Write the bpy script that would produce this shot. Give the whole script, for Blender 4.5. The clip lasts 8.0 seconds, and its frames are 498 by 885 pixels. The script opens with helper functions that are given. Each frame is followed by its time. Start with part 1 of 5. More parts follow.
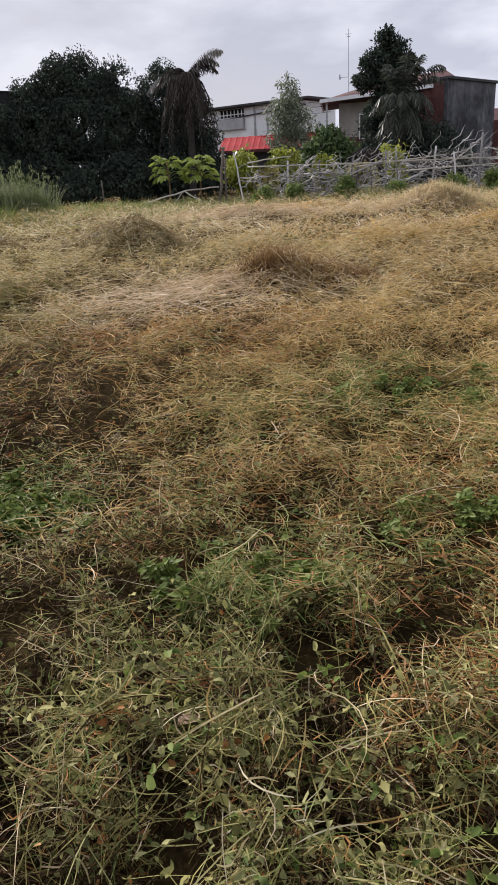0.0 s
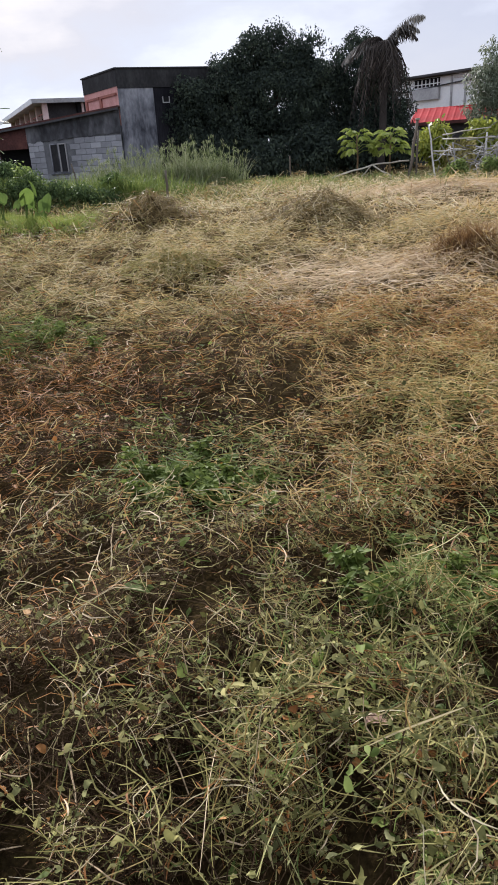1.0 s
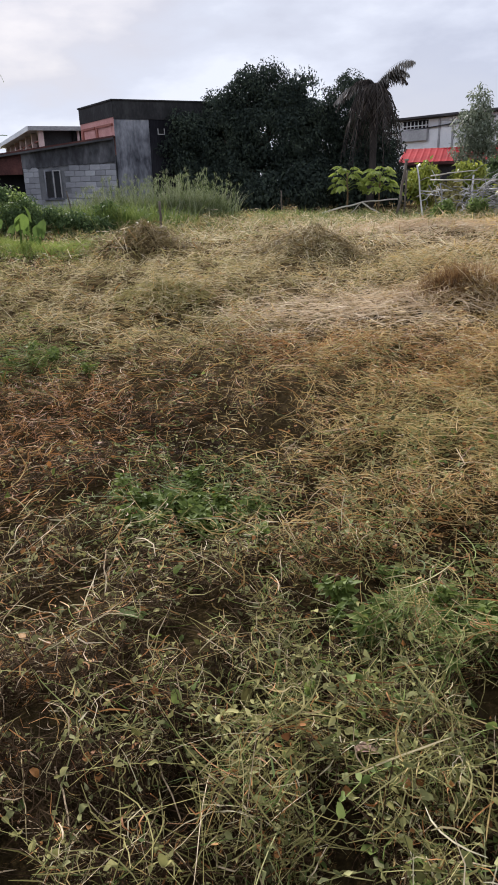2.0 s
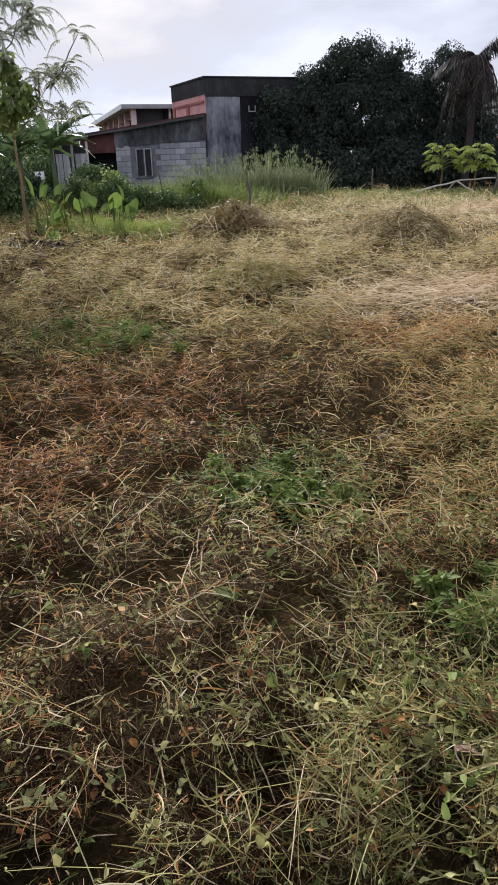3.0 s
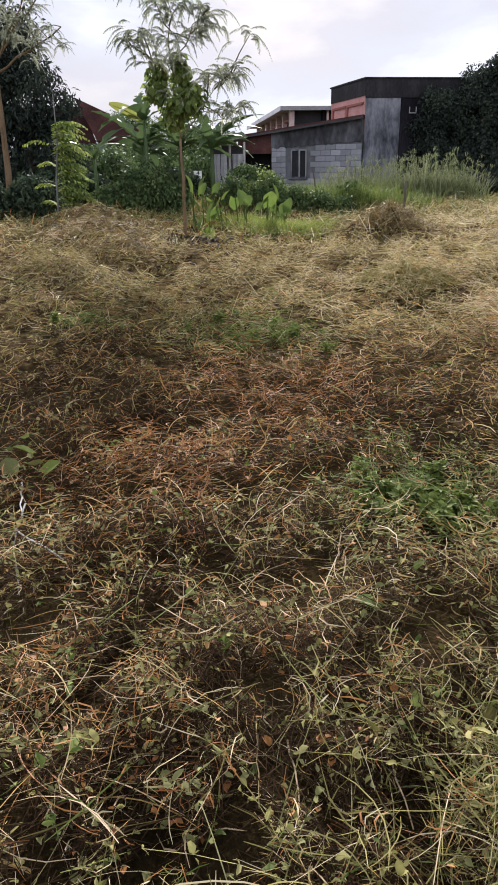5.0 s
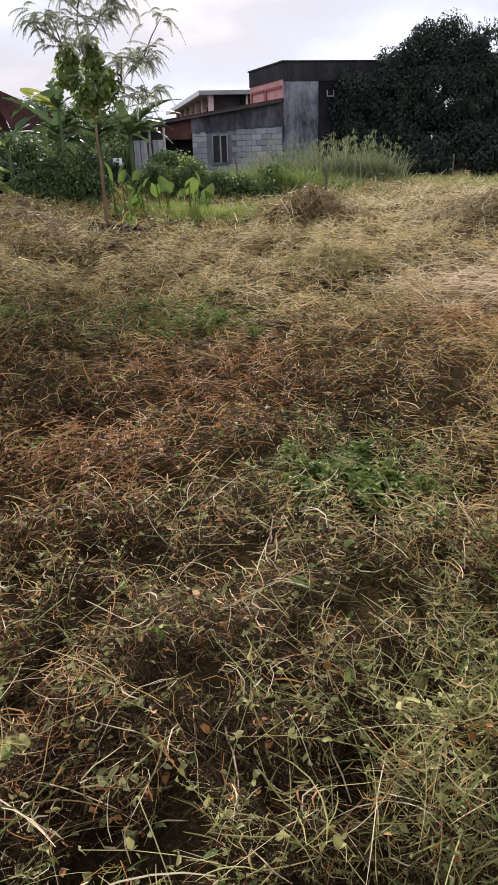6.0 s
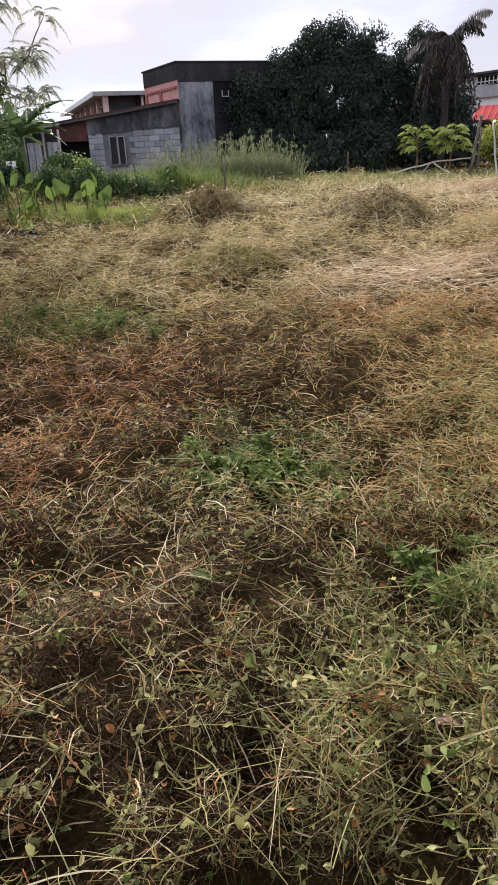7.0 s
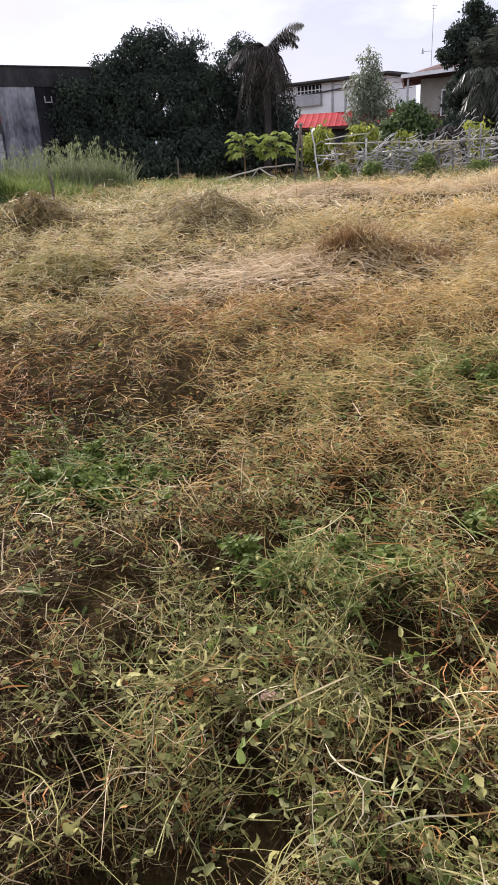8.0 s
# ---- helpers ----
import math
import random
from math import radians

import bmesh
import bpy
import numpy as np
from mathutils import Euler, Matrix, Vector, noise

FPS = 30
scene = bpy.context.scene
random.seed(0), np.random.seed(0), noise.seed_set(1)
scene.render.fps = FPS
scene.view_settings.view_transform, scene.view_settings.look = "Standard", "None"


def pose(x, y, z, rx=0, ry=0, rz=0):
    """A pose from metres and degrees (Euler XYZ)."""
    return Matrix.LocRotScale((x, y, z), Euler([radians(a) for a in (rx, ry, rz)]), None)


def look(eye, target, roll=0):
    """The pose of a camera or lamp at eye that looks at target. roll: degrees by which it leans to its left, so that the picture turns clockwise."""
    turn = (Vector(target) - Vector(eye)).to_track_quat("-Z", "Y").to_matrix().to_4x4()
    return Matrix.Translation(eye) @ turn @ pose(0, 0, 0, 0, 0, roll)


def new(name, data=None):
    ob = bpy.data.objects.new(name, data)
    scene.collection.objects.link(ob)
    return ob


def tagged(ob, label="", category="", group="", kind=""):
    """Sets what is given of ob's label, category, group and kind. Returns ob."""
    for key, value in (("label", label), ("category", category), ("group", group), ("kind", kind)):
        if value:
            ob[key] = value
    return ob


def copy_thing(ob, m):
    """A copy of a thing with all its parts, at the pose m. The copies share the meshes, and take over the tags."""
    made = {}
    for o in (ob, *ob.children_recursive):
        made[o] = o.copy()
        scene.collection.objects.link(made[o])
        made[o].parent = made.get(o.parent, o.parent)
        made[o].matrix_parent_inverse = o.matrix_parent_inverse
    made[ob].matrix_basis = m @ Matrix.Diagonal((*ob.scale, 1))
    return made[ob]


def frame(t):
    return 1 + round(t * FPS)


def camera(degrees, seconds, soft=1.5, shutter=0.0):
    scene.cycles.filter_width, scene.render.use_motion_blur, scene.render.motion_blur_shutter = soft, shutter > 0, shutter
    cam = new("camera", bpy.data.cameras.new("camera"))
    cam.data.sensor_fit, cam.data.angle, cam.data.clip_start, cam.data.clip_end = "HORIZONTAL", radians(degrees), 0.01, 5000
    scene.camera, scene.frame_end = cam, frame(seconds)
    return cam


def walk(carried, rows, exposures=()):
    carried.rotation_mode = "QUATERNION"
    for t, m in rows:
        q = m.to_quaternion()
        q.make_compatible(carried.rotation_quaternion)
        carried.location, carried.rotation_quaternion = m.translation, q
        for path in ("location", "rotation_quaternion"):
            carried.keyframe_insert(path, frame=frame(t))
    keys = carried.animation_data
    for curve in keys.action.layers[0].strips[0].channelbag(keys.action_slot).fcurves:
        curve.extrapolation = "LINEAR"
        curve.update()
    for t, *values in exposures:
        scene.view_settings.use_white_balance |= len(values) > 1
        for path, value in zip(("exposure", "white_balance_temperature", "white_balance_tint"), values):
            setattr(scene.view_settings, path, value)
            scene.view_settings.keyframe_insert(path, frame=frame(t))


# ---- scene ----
cam = camera(39.5, 8.0, soft=1.7)
PATH = [
    (0, (0.364, 0.42, 1.629), (0.222, 2.279, 0.904), -3.4),
    (0.5, (0.273, 0.459, 1.661), (-0.174, 2.284, 0.975), -2.8),
    (1, (0.203, 0.478, 1.631), (-0.385, 2.232, 0.872), -3.7),
    (1.2, (0.184, 0.461, 1.63), (-0.38, 2.231, 0.888), -1.3),
    (2.3, (0.175, 0.396, 1.684), (-0.374, 2.198, 1.011), -1.8),
    (2.5, (0.15, 0.391, 1.685), (-0.453, 2.18, 1.024), -1.7),
    (3, (0.086, 0.396, 1.684), (-0.662, 2.1, 0.951), -1.7),
    (3.5, (0.039, 0.397, 1.644), (-0.83, 2.022, 0.868), -1.1),
    (4, (0.029, 0.397, 1.648), (-0.892, 2.013, 0.915), -1.3),
    (4.3, (0.015, 0.419, 1.644), (-0.97, 2.003, 0.923), -1.6),
    (4.5, (-0.005, 0.392, 1.657), (-1.038, 1.945, 0.936), -1.3),
    (4.7, (-0.026, 0.389, 1.655), (-1.102, 1.915, 0.937), -1.0),
    (5.8, (-0.021, 0.399, 1.647), (-0.99, 1.983, 0.904), -0.8),
    (6, (0.007, 0.426, 1.644), (-0.904, 2.038, 0.887), -1.9),
    (6.5, (0.046, 0.424, 1.648), (-0.773, 2.082, 0.889), -2.0),
    (7, (0.107, 0.439, 1.627), (-0.595, 2.149, 0.863), -2.8),
    (7.5, (0.201, 0.438, 1.628), (-0.278, 2.224, 0.867), -2.9),
    (8, (0.265, 0.431, 1.616), (-0.051, 2.251, 0.849), -3.0),
]
walk(cam, [(t, look(eye, target, roll)) for t, eye, target, roll in PATH],
     exposures=[(0, 0.43, 6400, 11), (0.5, 0.52, 6280, 10), (1, 0.7, 6150, 10), (1.2, 0.69, 6150, 10), (2.3, 0.52, 6150, 10), (2.5, 0.49, 6150, 10), (3, 0.64, 6150, 10), (3.5, 1.06, 6150, 10), (4, 1.07, 6150, 10), (4.5, 0.84, 6300, 11), (4.7, 0.8, 6307, 11.3), (5.8, 0.75, 6343, 12.7), (6.5, 0.77, 6350, 14), (7, 0.79, 6350, 14), (7.5, 0.91, 6350, 14), (8, 0.95, 6350, 14)])

# ---- world and light ----
R = np.random.RandomState
SUN_FROM = Vector((-0.494, 0.733, 0.469)).normalized()
world = bpy.data.worlds.new("world")
scene.world = world
world.use_nodes = True


def wire(tree, a, out, b, into):
    tree.links.new(a.outputs[out], b.inputs[into])


def build_sky():
    t = world.node_tree
    t.nodes.clear()
    out = t.nodes.new("ShaderNodeOutputWorld")
    bg = t.nodes.new("ShaderNodeBackground")
    sky = t.nodes.new("ShaderNodeTexSky")
    sky.sky_type, sky.sun_disc = "NISHITA", False
    sky.sun_elevation = math.asin(SUN_FROM.z)
    sky.sun_rotation = math.atan2(SUN_FROM.x, SUN_FROM.y)
    sky.air_density, sky.dust_density, sky.ozone_density = 1.0, 2.5, 1.0
    co = t.nodes.new("ShaderNodeTexCoord")
    mp = t.nodes.new("ShaderNodeMapping")
    mp.inputs["Scale"].default_value = (1.0, 1.0, 2.6)
    wire(t, co, "Generated", mp, "Vector")
    big = t.nodes.new("ShaderNodeTexNoise")
    big.inputs["Scale"].default_value = 2.6
    big.inputs["Detail"].default_value = 7.0
    big.inputs["Roughness"].default_value = 0.52
    wire(t, mp, "Vector", big, "Vector")
    # cloud light: grey bellies to white edges
    tone = t.nodes.new("ShaderNodeValToRGB")
    e = tone.color_ramp.elements
    e[0].position, e[0].color = 0.43, (4.45, 4.6, 5.45, 1)
    e[1].position, e[1].color = 0.58, (7.1, 7.2, 7.8, 1)
    wire(t, big, "Fac", tone, "Fac")
    cover = t.nodes.new("ShaderNodeValToRGB")
    e = cover.color_ramp.elements
    e[0].position, e[0].color = 0.36, (0.86, 0.86, 0.86, 1)
    e[1].position, e[1].color = 0.52, (1.0, 1.0, 1.0, 1)
    wire(t, big, "Fac", cover, "Fac")
    mix = t.nodes.new("ShaderNodeMix")
    mix.data_type = "RGBA"
    t.links.new(cover.outputs["Color"], mix.inputs[0])
    t.links.new(sky.outputs["Color"], mix.inputs[6])
    # cloud colour is brightened more away from the sun than towards it
    sunward = t.nodes.new("ShaderNodeVectorMath")
    sunward.operation = "DOT_PRODUCT"
    sunward.inputs[1].default_value = SUN_FROM
    wire(t, co, "Generated", sunward, 0)
    gain = t.nodes.new("ShaderNodeMapRange")
    gain.inputs["From Min"].default_value, gain.inputs["From Max"].default_value = 0.55, 0.95
    gain.inputs["To Min"].default_value, gain.inputs["To Max"].default_value = 1.40, 1.14
    t.links.new(sunward.outputs["Value"], gain.inputs["Value"])
    lit = t.nodes.new("ShaderNodeVectorMath")
    lit.operation = "SCALE"
    t.links.new(tone.outputs["Color"], lit.inputs[0])
    t.links.new(gain.outputs["Result"], lit.inputs["Scale"])
    t.links.new(lit.outputs[0], mix.inputs[7])
    t.links.new(mix.outputs[2], bg.inputs["Color"])
    bg.inputs["Strength"].default_value = 0.074
    wire(t, bg, "Background", out, "Surface")


build_sky()
sun = new("sun", bpy.data.lights.new("sun", "SUN"))
sun.data.energy, sun.data.angle, sun.data.color = 5.0, radians(0.8), (1.0, 0.91, 0.87)
sun.matrix_basis = look((0, 0, 30), Vector((0, 0, 30)) - SUN_FROM)

# ---- materials ----
def material(name, stops, scale=3.0, fine=40.0, rough=0.8, pick="noise", bump=0.0, bump_scale=60.0, translucent=0.0,
             stretch=(1, 1, 1), spec=0.3, metal=0.0, spread=0.5, wash=0.0):
    """stops: base colours from dark to light. pick: what chooses among them besides two scales of noise (island, object)."""
    m = bpy.data.materials.new(name)
    m.use_nodes = True
    t = m.node_tree
    bsdf, out = t.nodes["Principled BSDF"], t.nodes["Material Output"]
    co = t.nodes.new("ShaderNodeTexCoord")
    mp = t.nodes.new("ShaderNodeMapping")
    mp.inputs["Scale"].default_value = stretch
    wire(t, co, "Object", mp, "Vector")
    n1 = t.nodes.new("ShaderNodeTexNoise")
    n1.inputs["Scale"].default_value, n1.inputs["Detail"].default_value = scale, 5.0
    wire(t, mp, "Vector", n1, "Vector")
    n2 = t.nodes.new("ShaderNodeTexNoise")
    n2.inputs["Scale"].default_value, n2.inputs["Detail"].default_value = fine, 3.0
    wire(t, mp, "Vector", n2, "Vector")
    add = t.nodes.new("ShaderNodeMath")
    add.operation = "MULTIPLY_ADD"
    add.inputs[1].default_value = 0.45
    wire(t, n2, "Fac", add, 0)
    t.links.new(n1.outputs["Fac"], add.inputs[2])
    fac, shift = add, -0.225
    if pick in ("island", "object"):
        src = t.nodes.new("ShaderNodeNewGeometry" if pick == "island" else "ShaderNodeObjectInfo")
        r = t.nodes.new("ShaderNodeMath")
        r.operation = "MULTIPLY_ADD"
        r.inputs[1].default_value = spread
        t.links.new(src.outputs["Random Per Island" if pick == "island" else "Random"], r.inputs[0])
        t.links.new(add.outputs[0], r.inputs[2])
        fac, shift = r, -0.225 - spread / 2
    # stretch the middle of the noise over the whole ramp
    fit = t.nodes.new("ShaderNodeMapRange")
    fit.inputs["From Min"].default_value, fit.inputs["From Max"].default_value = 0.25 - shift, 0.75 - shift
    if pick in ("island", "object"):
        fit.inputs["From Min"].default_value -= spread / 3
        fit.inputs["From Max"].default_value += spread / 3
    t.links.new(fac.outputs[0], fit.inputs["Value"])
    ramp = t.nodes.new("ShaderNodeValToRGB")
    el = ramp.color_ramp.elements
    while len(el) < len(stops):
        el.new(0.5)
    for i, c in enumerate(stops):
        el[i].position, el[i].color = i / (len(stops) - 1), (*c, 1)
    t.links.new(fit.outputs["Result"], ramp.inputs["Fac"])
    t.links.new(ramp.outputs["Color"], bsdf.inputs["Base Color"])
    bsdf.inputs["Roughness"].default_value = rough
    bsdf.inputs["Metallic"].default_value = metal
    bsdf.inputs["Specular IOR Level"].default_value = spec
    if bump:
        nb = t.nodes.new("ShaderNodeTexNoise")
        nb.inputs["Scale"].default_value, nb.inputs["Detail"].default_value = bump_scale, 6.0
        wire(t, mp, "Vector", nb, "Vector")
        b = t.nodes.new("ShaderNodeBump")
        b.inputs["Strength"].default_value, b.inputs["Distance"].default_value = 1.0, bump
        wire(t, nb, "Fac", b, "Height")
        wire(t, b, "Normal", bsdf, "Normal")
    if translucent:
        tr = t.nodes.new("ShaderNodeBsdfTranslucent")
        mx = t.nodes.new("ShaderNodeMixShader")
        mx.inputs["Fac"].default_value = translucent
        t.links.new(ramp.outputs["Color"], tr.inputs["Color"])
        wire(t, bsdf, "BSDF", mx, 1)
        wire(t, tr, "BSDF", mx, 2)
        wire(t, mx, "Shader", out, "Surface")
    return m


M = {
    # Near-black soil puts the shade of the gaps into its colour.
    "soil": material("soil_with_painted_shade", [(.008, .006, .003), (.018, .013, .006), (.038, .027, .012), (.034, .028, .012)], 1.2, 55, 1.0, bump=.03, bump_scale=28, spec=0.0),
    # Clump-sized noise in these litter colours also stands in for shadow between clumps.
    "straw": material("golden_straw", [(.15, .092, .032), (.40, .27, .095), (.63, .46, .19), (.78, .65, .38)], .7, 9, .75, "island", translucent=.4, spread=.6, spec=.15),
    "pale": material("bleached_straw", [(.36, .265, .155), (.58, .445, .28), (.80, .66, .455)], .9, 9, .7, "island", translucent=.2, spread=.6, spec=.2),
    "heap": material("brown_dried_hay", [(.055, .038, .016), (.14, .10, .04), (.27, .20, .085), (.48, .38, .20)], 1.1, 9, .7, "island", translucent=.2, spread=.6),
    "hay": material("pale_khaki_hay", [(.28, .225, .105), (.47, .385, .20), (.65, .56, .345), (.80, .73, .52)], .8, 9, .75, "island", translucent=.4, spread=.6, spec=.15),
    "tuft": material("rusty_dry_tuft", [(.06, .032, .014), (.16, .088, .036), (.31, .19, .08), (.46, .33, .16)], 1.1, 9, .75, "island", translucent=.2, spread=.6),
    # Rotting stems, coloured darker so that the gaps read as shaded.
    "brown": material("rotting_stems_dark_for_shade", [(.012, .008, .005), (.035, .021, .011), (.055, .036, .019), (.14, .095, .055)], 1.1, 9, .9, "island", translucent=.1, spread=.6, spec=.05),
    "rust": material("rust_brown_stems", [(.11, .045, .016), (.26, .11, .032), (.43, .20, .06), (.50, .30, .11)], 1.1, 9, .65, "island", translucent=.2, spread=.6),
    "olive": material("wilting_olive_grass", [(.07, .063, .021), (.20, .178, .060), (.37, .33, .125), (.57, .51, .26)], 1.0, 9, .75, "island", translucent=.35, spread=.6, spec=.12),
    "green": material("fresh_green_grass", [(.05, .08, .018), (.11, .16, .036), (.19, .245, .06), (.30, .335, .11)], 1.4, 9, .68, "island", translucent=.3, spread=.6, spec=.2),
    "reed": material("yellow_green_reed", [(.09, .12, .04), (.19, .235, .095), (.31, .345, .19), (.46, .47, .33)], 1.0, 30, .7, "island", translucent=.2, spread=1.0, spec=.15),
    "greyleaf": material("wilted_grey_green_leaf", [(.07, .074, .027), (.16, .165, .062), (.28, .28, .115), (.35, .34, .17)], 2, 60, .75, "island", translucent=.28, spread=1.0, spec=.12),
    "viney": material("yellow_green_wilting_leaf", [(.08, .08, .025), (.19, .185, .06), (.34, .32, .115), (.42, .385, .165)], 2.2, 60, .75, "island", translucent=.3, spread=1.0, spec=.15),
    "weed": material("weed_leaf", [(.05, .080, .016), (.115, .16, .034), (.26, .32, .085)], 3, 50, .65, "island", translucent=.35, spread=.9, spec=.2),
    "deadleaf": material("dead_pinkish_leaf", [(.16, .09, .065), (.30, .19, .14), (.42, .30, .22)], 12, 60, .7, bump=.003),
    "mango": material("dark_mango_leaf", [(.020, .028, .025), (.040, .053, .043), (.082, .104, .070)], .8, 20, .9, "island", translucent=.16, spread=.6, spec=.06),
    "bush": material("bush_leaf", [(.034, .058, .026), (.085, .13, .048), (.17, .235, .085)], 1.2, 30, .65, "island", translucent=.25, spread=.9, spec=.15),
    # Darker copy of the bush leaf, with the left hedge's shade in its colour.
    "shrub": material("shaded_bush_leaf", [(.022, .036, .026), (.05, .074, .042), (.11, .145, .075)], 1.2, 30, .75, "island", translucent=.2, spread=.8, spec=.1),
    "yellowleaf": material("yellow_green_leaf", [(.14, .17, .025), (.27, .31, .05), (.42, .42, .09)], 2, 40, .5, "island", translucent=.4, spread=.8),
    "papaya": material("papaya_leaf", [(.12, .17, .03), (.24, .30, .06), (.38, .42, .12)], 2, 40, .72, "island", translucent=.4, spread=.8),
    "taro": material("taro_leaf", [(.07, .12, .03), (.14, .205, .045), (.25, .30, .095)], 5, 60, .7, "island", translucent=.42, spread=.9),
    "feather": material("feathery_leaf", [(.15, .17, .115), (.29, .32, .225), (.47, .49, .38)], 1.5, 30, .7, "island", translucent=.5, spread=.9, spec=.1),
    "vine": material("vine_leaf", [(.085, .13, .036), (.18, .245, .07), (.31, .37, .13)], 2, 40, .75, "island", translucent=.5, spread=.8),
    "silver": material("silvery_leaf", [(.09, .115, .07), (.19, .22, .15), (.33, .36, .27)], 1.5, 30, .55, "island", translucent=.3, spread=.9),
    "banana": material("banana_leaf", [(.045, .08, .034), (.10, .155, .06), (.20, .27, .12)], 2, 40, .5, "island", translucent=.3, spread=.7, spec=.25),
    "bananay": material("yellowing_banana_leaf", [(.17, .20, .04), (.30, .33, .08), (.36, .36, .11)], 2, 40, .6, translucent=.3, spec=.2),
    "drypalm": material("dry_palm_leaf", [(.022, .018, .016), (.05, .041, .036), (.12, .10, .085)], 1.5, 30, .75, "island", translucent=.12, spread=.9),
    "palefrond": material("bleached_palm_frond", [(.11, .105, .10), (.21, .20, .185), (.38, .37, .345)], 1.5, 30, .7, "island", translucent=.2, spread=.9, spec=.15),
    "palm": material("palm_leaf", [(.03, .036, .028), (.07, .08, .06), (.15, .165, .13)], 1.5, 30, .55, "island", translucent=.15, spread=.9),
    "bark": material("bark", [(.035, .026, .018), (.08, .06, .042), (.14, .11, .08)], 6, 40, .9, bump=.012, stretch=(1, 1, .3)),
    "redbark": material("tan_stem", [(.10, .065, .035), (.18, .12, .065), (.26, .19, .11)], 8, 50, .8, bump=.004, stretch=(1, 1, .3)),
    "stick": material("grey_weathered_stick", [(.09, .085, .08), (.28, .275, .265), (.66, .65, .64)], 3, 40, .85, "object", bump=.004, spread=.8),
    "bamboo": material("weathered_bamboo", [(.20, .18, .14), (.38, .35, .29), (.55, .52, .45)], 3, 40, .6, "object", bump=.002, spread=.5),
    "post": material("dark_timber_post", [(.05, .04, .032), (.12, .10, .08), (.20, .17, .14)], 4, 50, .85, bump=.006, stretch=(1, 1, .25)),
    "concrete": material("stained_render", [(.03, .032, .042), (.11, .115, .135), (.22, .228, .258), (.34, .348, .38)], 1.3, 7, .9, bump=.008, bump_scale=24, stretch=(1.5, 1.5, .6)),
    "darkrender": material("near_black_render", [(.006, .006, .008), (.014, .014, .018), (.032, .032, .038)], 1.0, 9, .95, spec=.08, bump=.006, bump_scale=30, stretch=(1.4, 1.4, .3)),
    "darkconcrete": material("dark_mottled_render", [(.02, .021, .025), (.05, .051, .058), (.10, .102, .113), (.17, .172, .19)], 1.2, 6, .9, bump=.008, bump_scale=24, stretch=(1.3, 1.3, .6)),
    "cap": material("weathered_parapet", [(.013, .013, .014), (.026, .026, .028), (.058, .058, .06)], 1.2, 12, .9, bump=.006, stretch=(1, 1, .5)),
    "block": material("concrete_block", [(.20, .205, .225), (.29, .297, .325), (.40, .407, .44)], 3, 40, .92, "object", bump=.004, bump_scale=90, spread=.7),
    "mortar": material("mortar", [(.10, .103, .113), (.15, .155, .168), (.20, .206, .22)], 3, 40, .95, bump=.004),
    "peach": material("faded_peach_paint", [(.44, .21, .195), (.56, .29, .27), (.66, .39, .36)], 1.2, 14, .75, bump=.002),
    "peachdark": material("red_brown_shutter", [(.20, .07, .055), (.30, .11, .085), (.36, .15, .11)], 2, 30, .7),
    "pink": material("pale_pink_trim", [(.48, .34, .33), (.60, .46, .44), (.68, .56, .54)], 2, 20, .75),
    "white": material("dirty_white_paint", [(.66, .67, .69), (.80, .81, .83), (.88, .88, .89)], .8, 12, .75, bump=.002),
    "zinc": material("dull_roof_sheet", [(.20, .20, .20), (.33, .33, .34), (.46, .46, .47)], .8, 12, .5, metal=.3, bump=.002),
    "rustsheet": material("rusty_sheet", [(.030, .012, .012), (.07, .025, .022), (.12, .048, .04)], 1.4, 14, .75, bump=.003),
    "redroof": material("red_painted_roof", [(.20, .010, .013), (.32, .016, .02), (.40, .03, .035)], .6, 10, .8, bump=.002, spec=.1),
    "brickred": material("dull_red_roof", [(.045, .015, .014), (.08, .028, .026), (.13, .058, .05)], 1, 12, .75, bump=.004),
    "darkwall": material("dark_wall", [(.03, .03, .034), (.06, .06, .065), (.09, .09, .095)], 1, 12, .9),
    "black": material("dark_recess", [(.008, .008, .009), (.016, .016, .018)], 1, 12, .95),
    "tan": material("tan_wall", [(.18, .16, .145), (.28, .26, .235), (.38, .355, .33)], 1, 12, .85),
    "metal": material("painted_steel", [(.30, .31, .33), (.42, .43, .45)], 3, 30, .45, metal=.6),
    "cloth": material("hung_cloth", [(.35, .36, .38), (.55, .56, .58), (.70, .71, .72)], 3, 40, .9, "object", spread=.8),
}


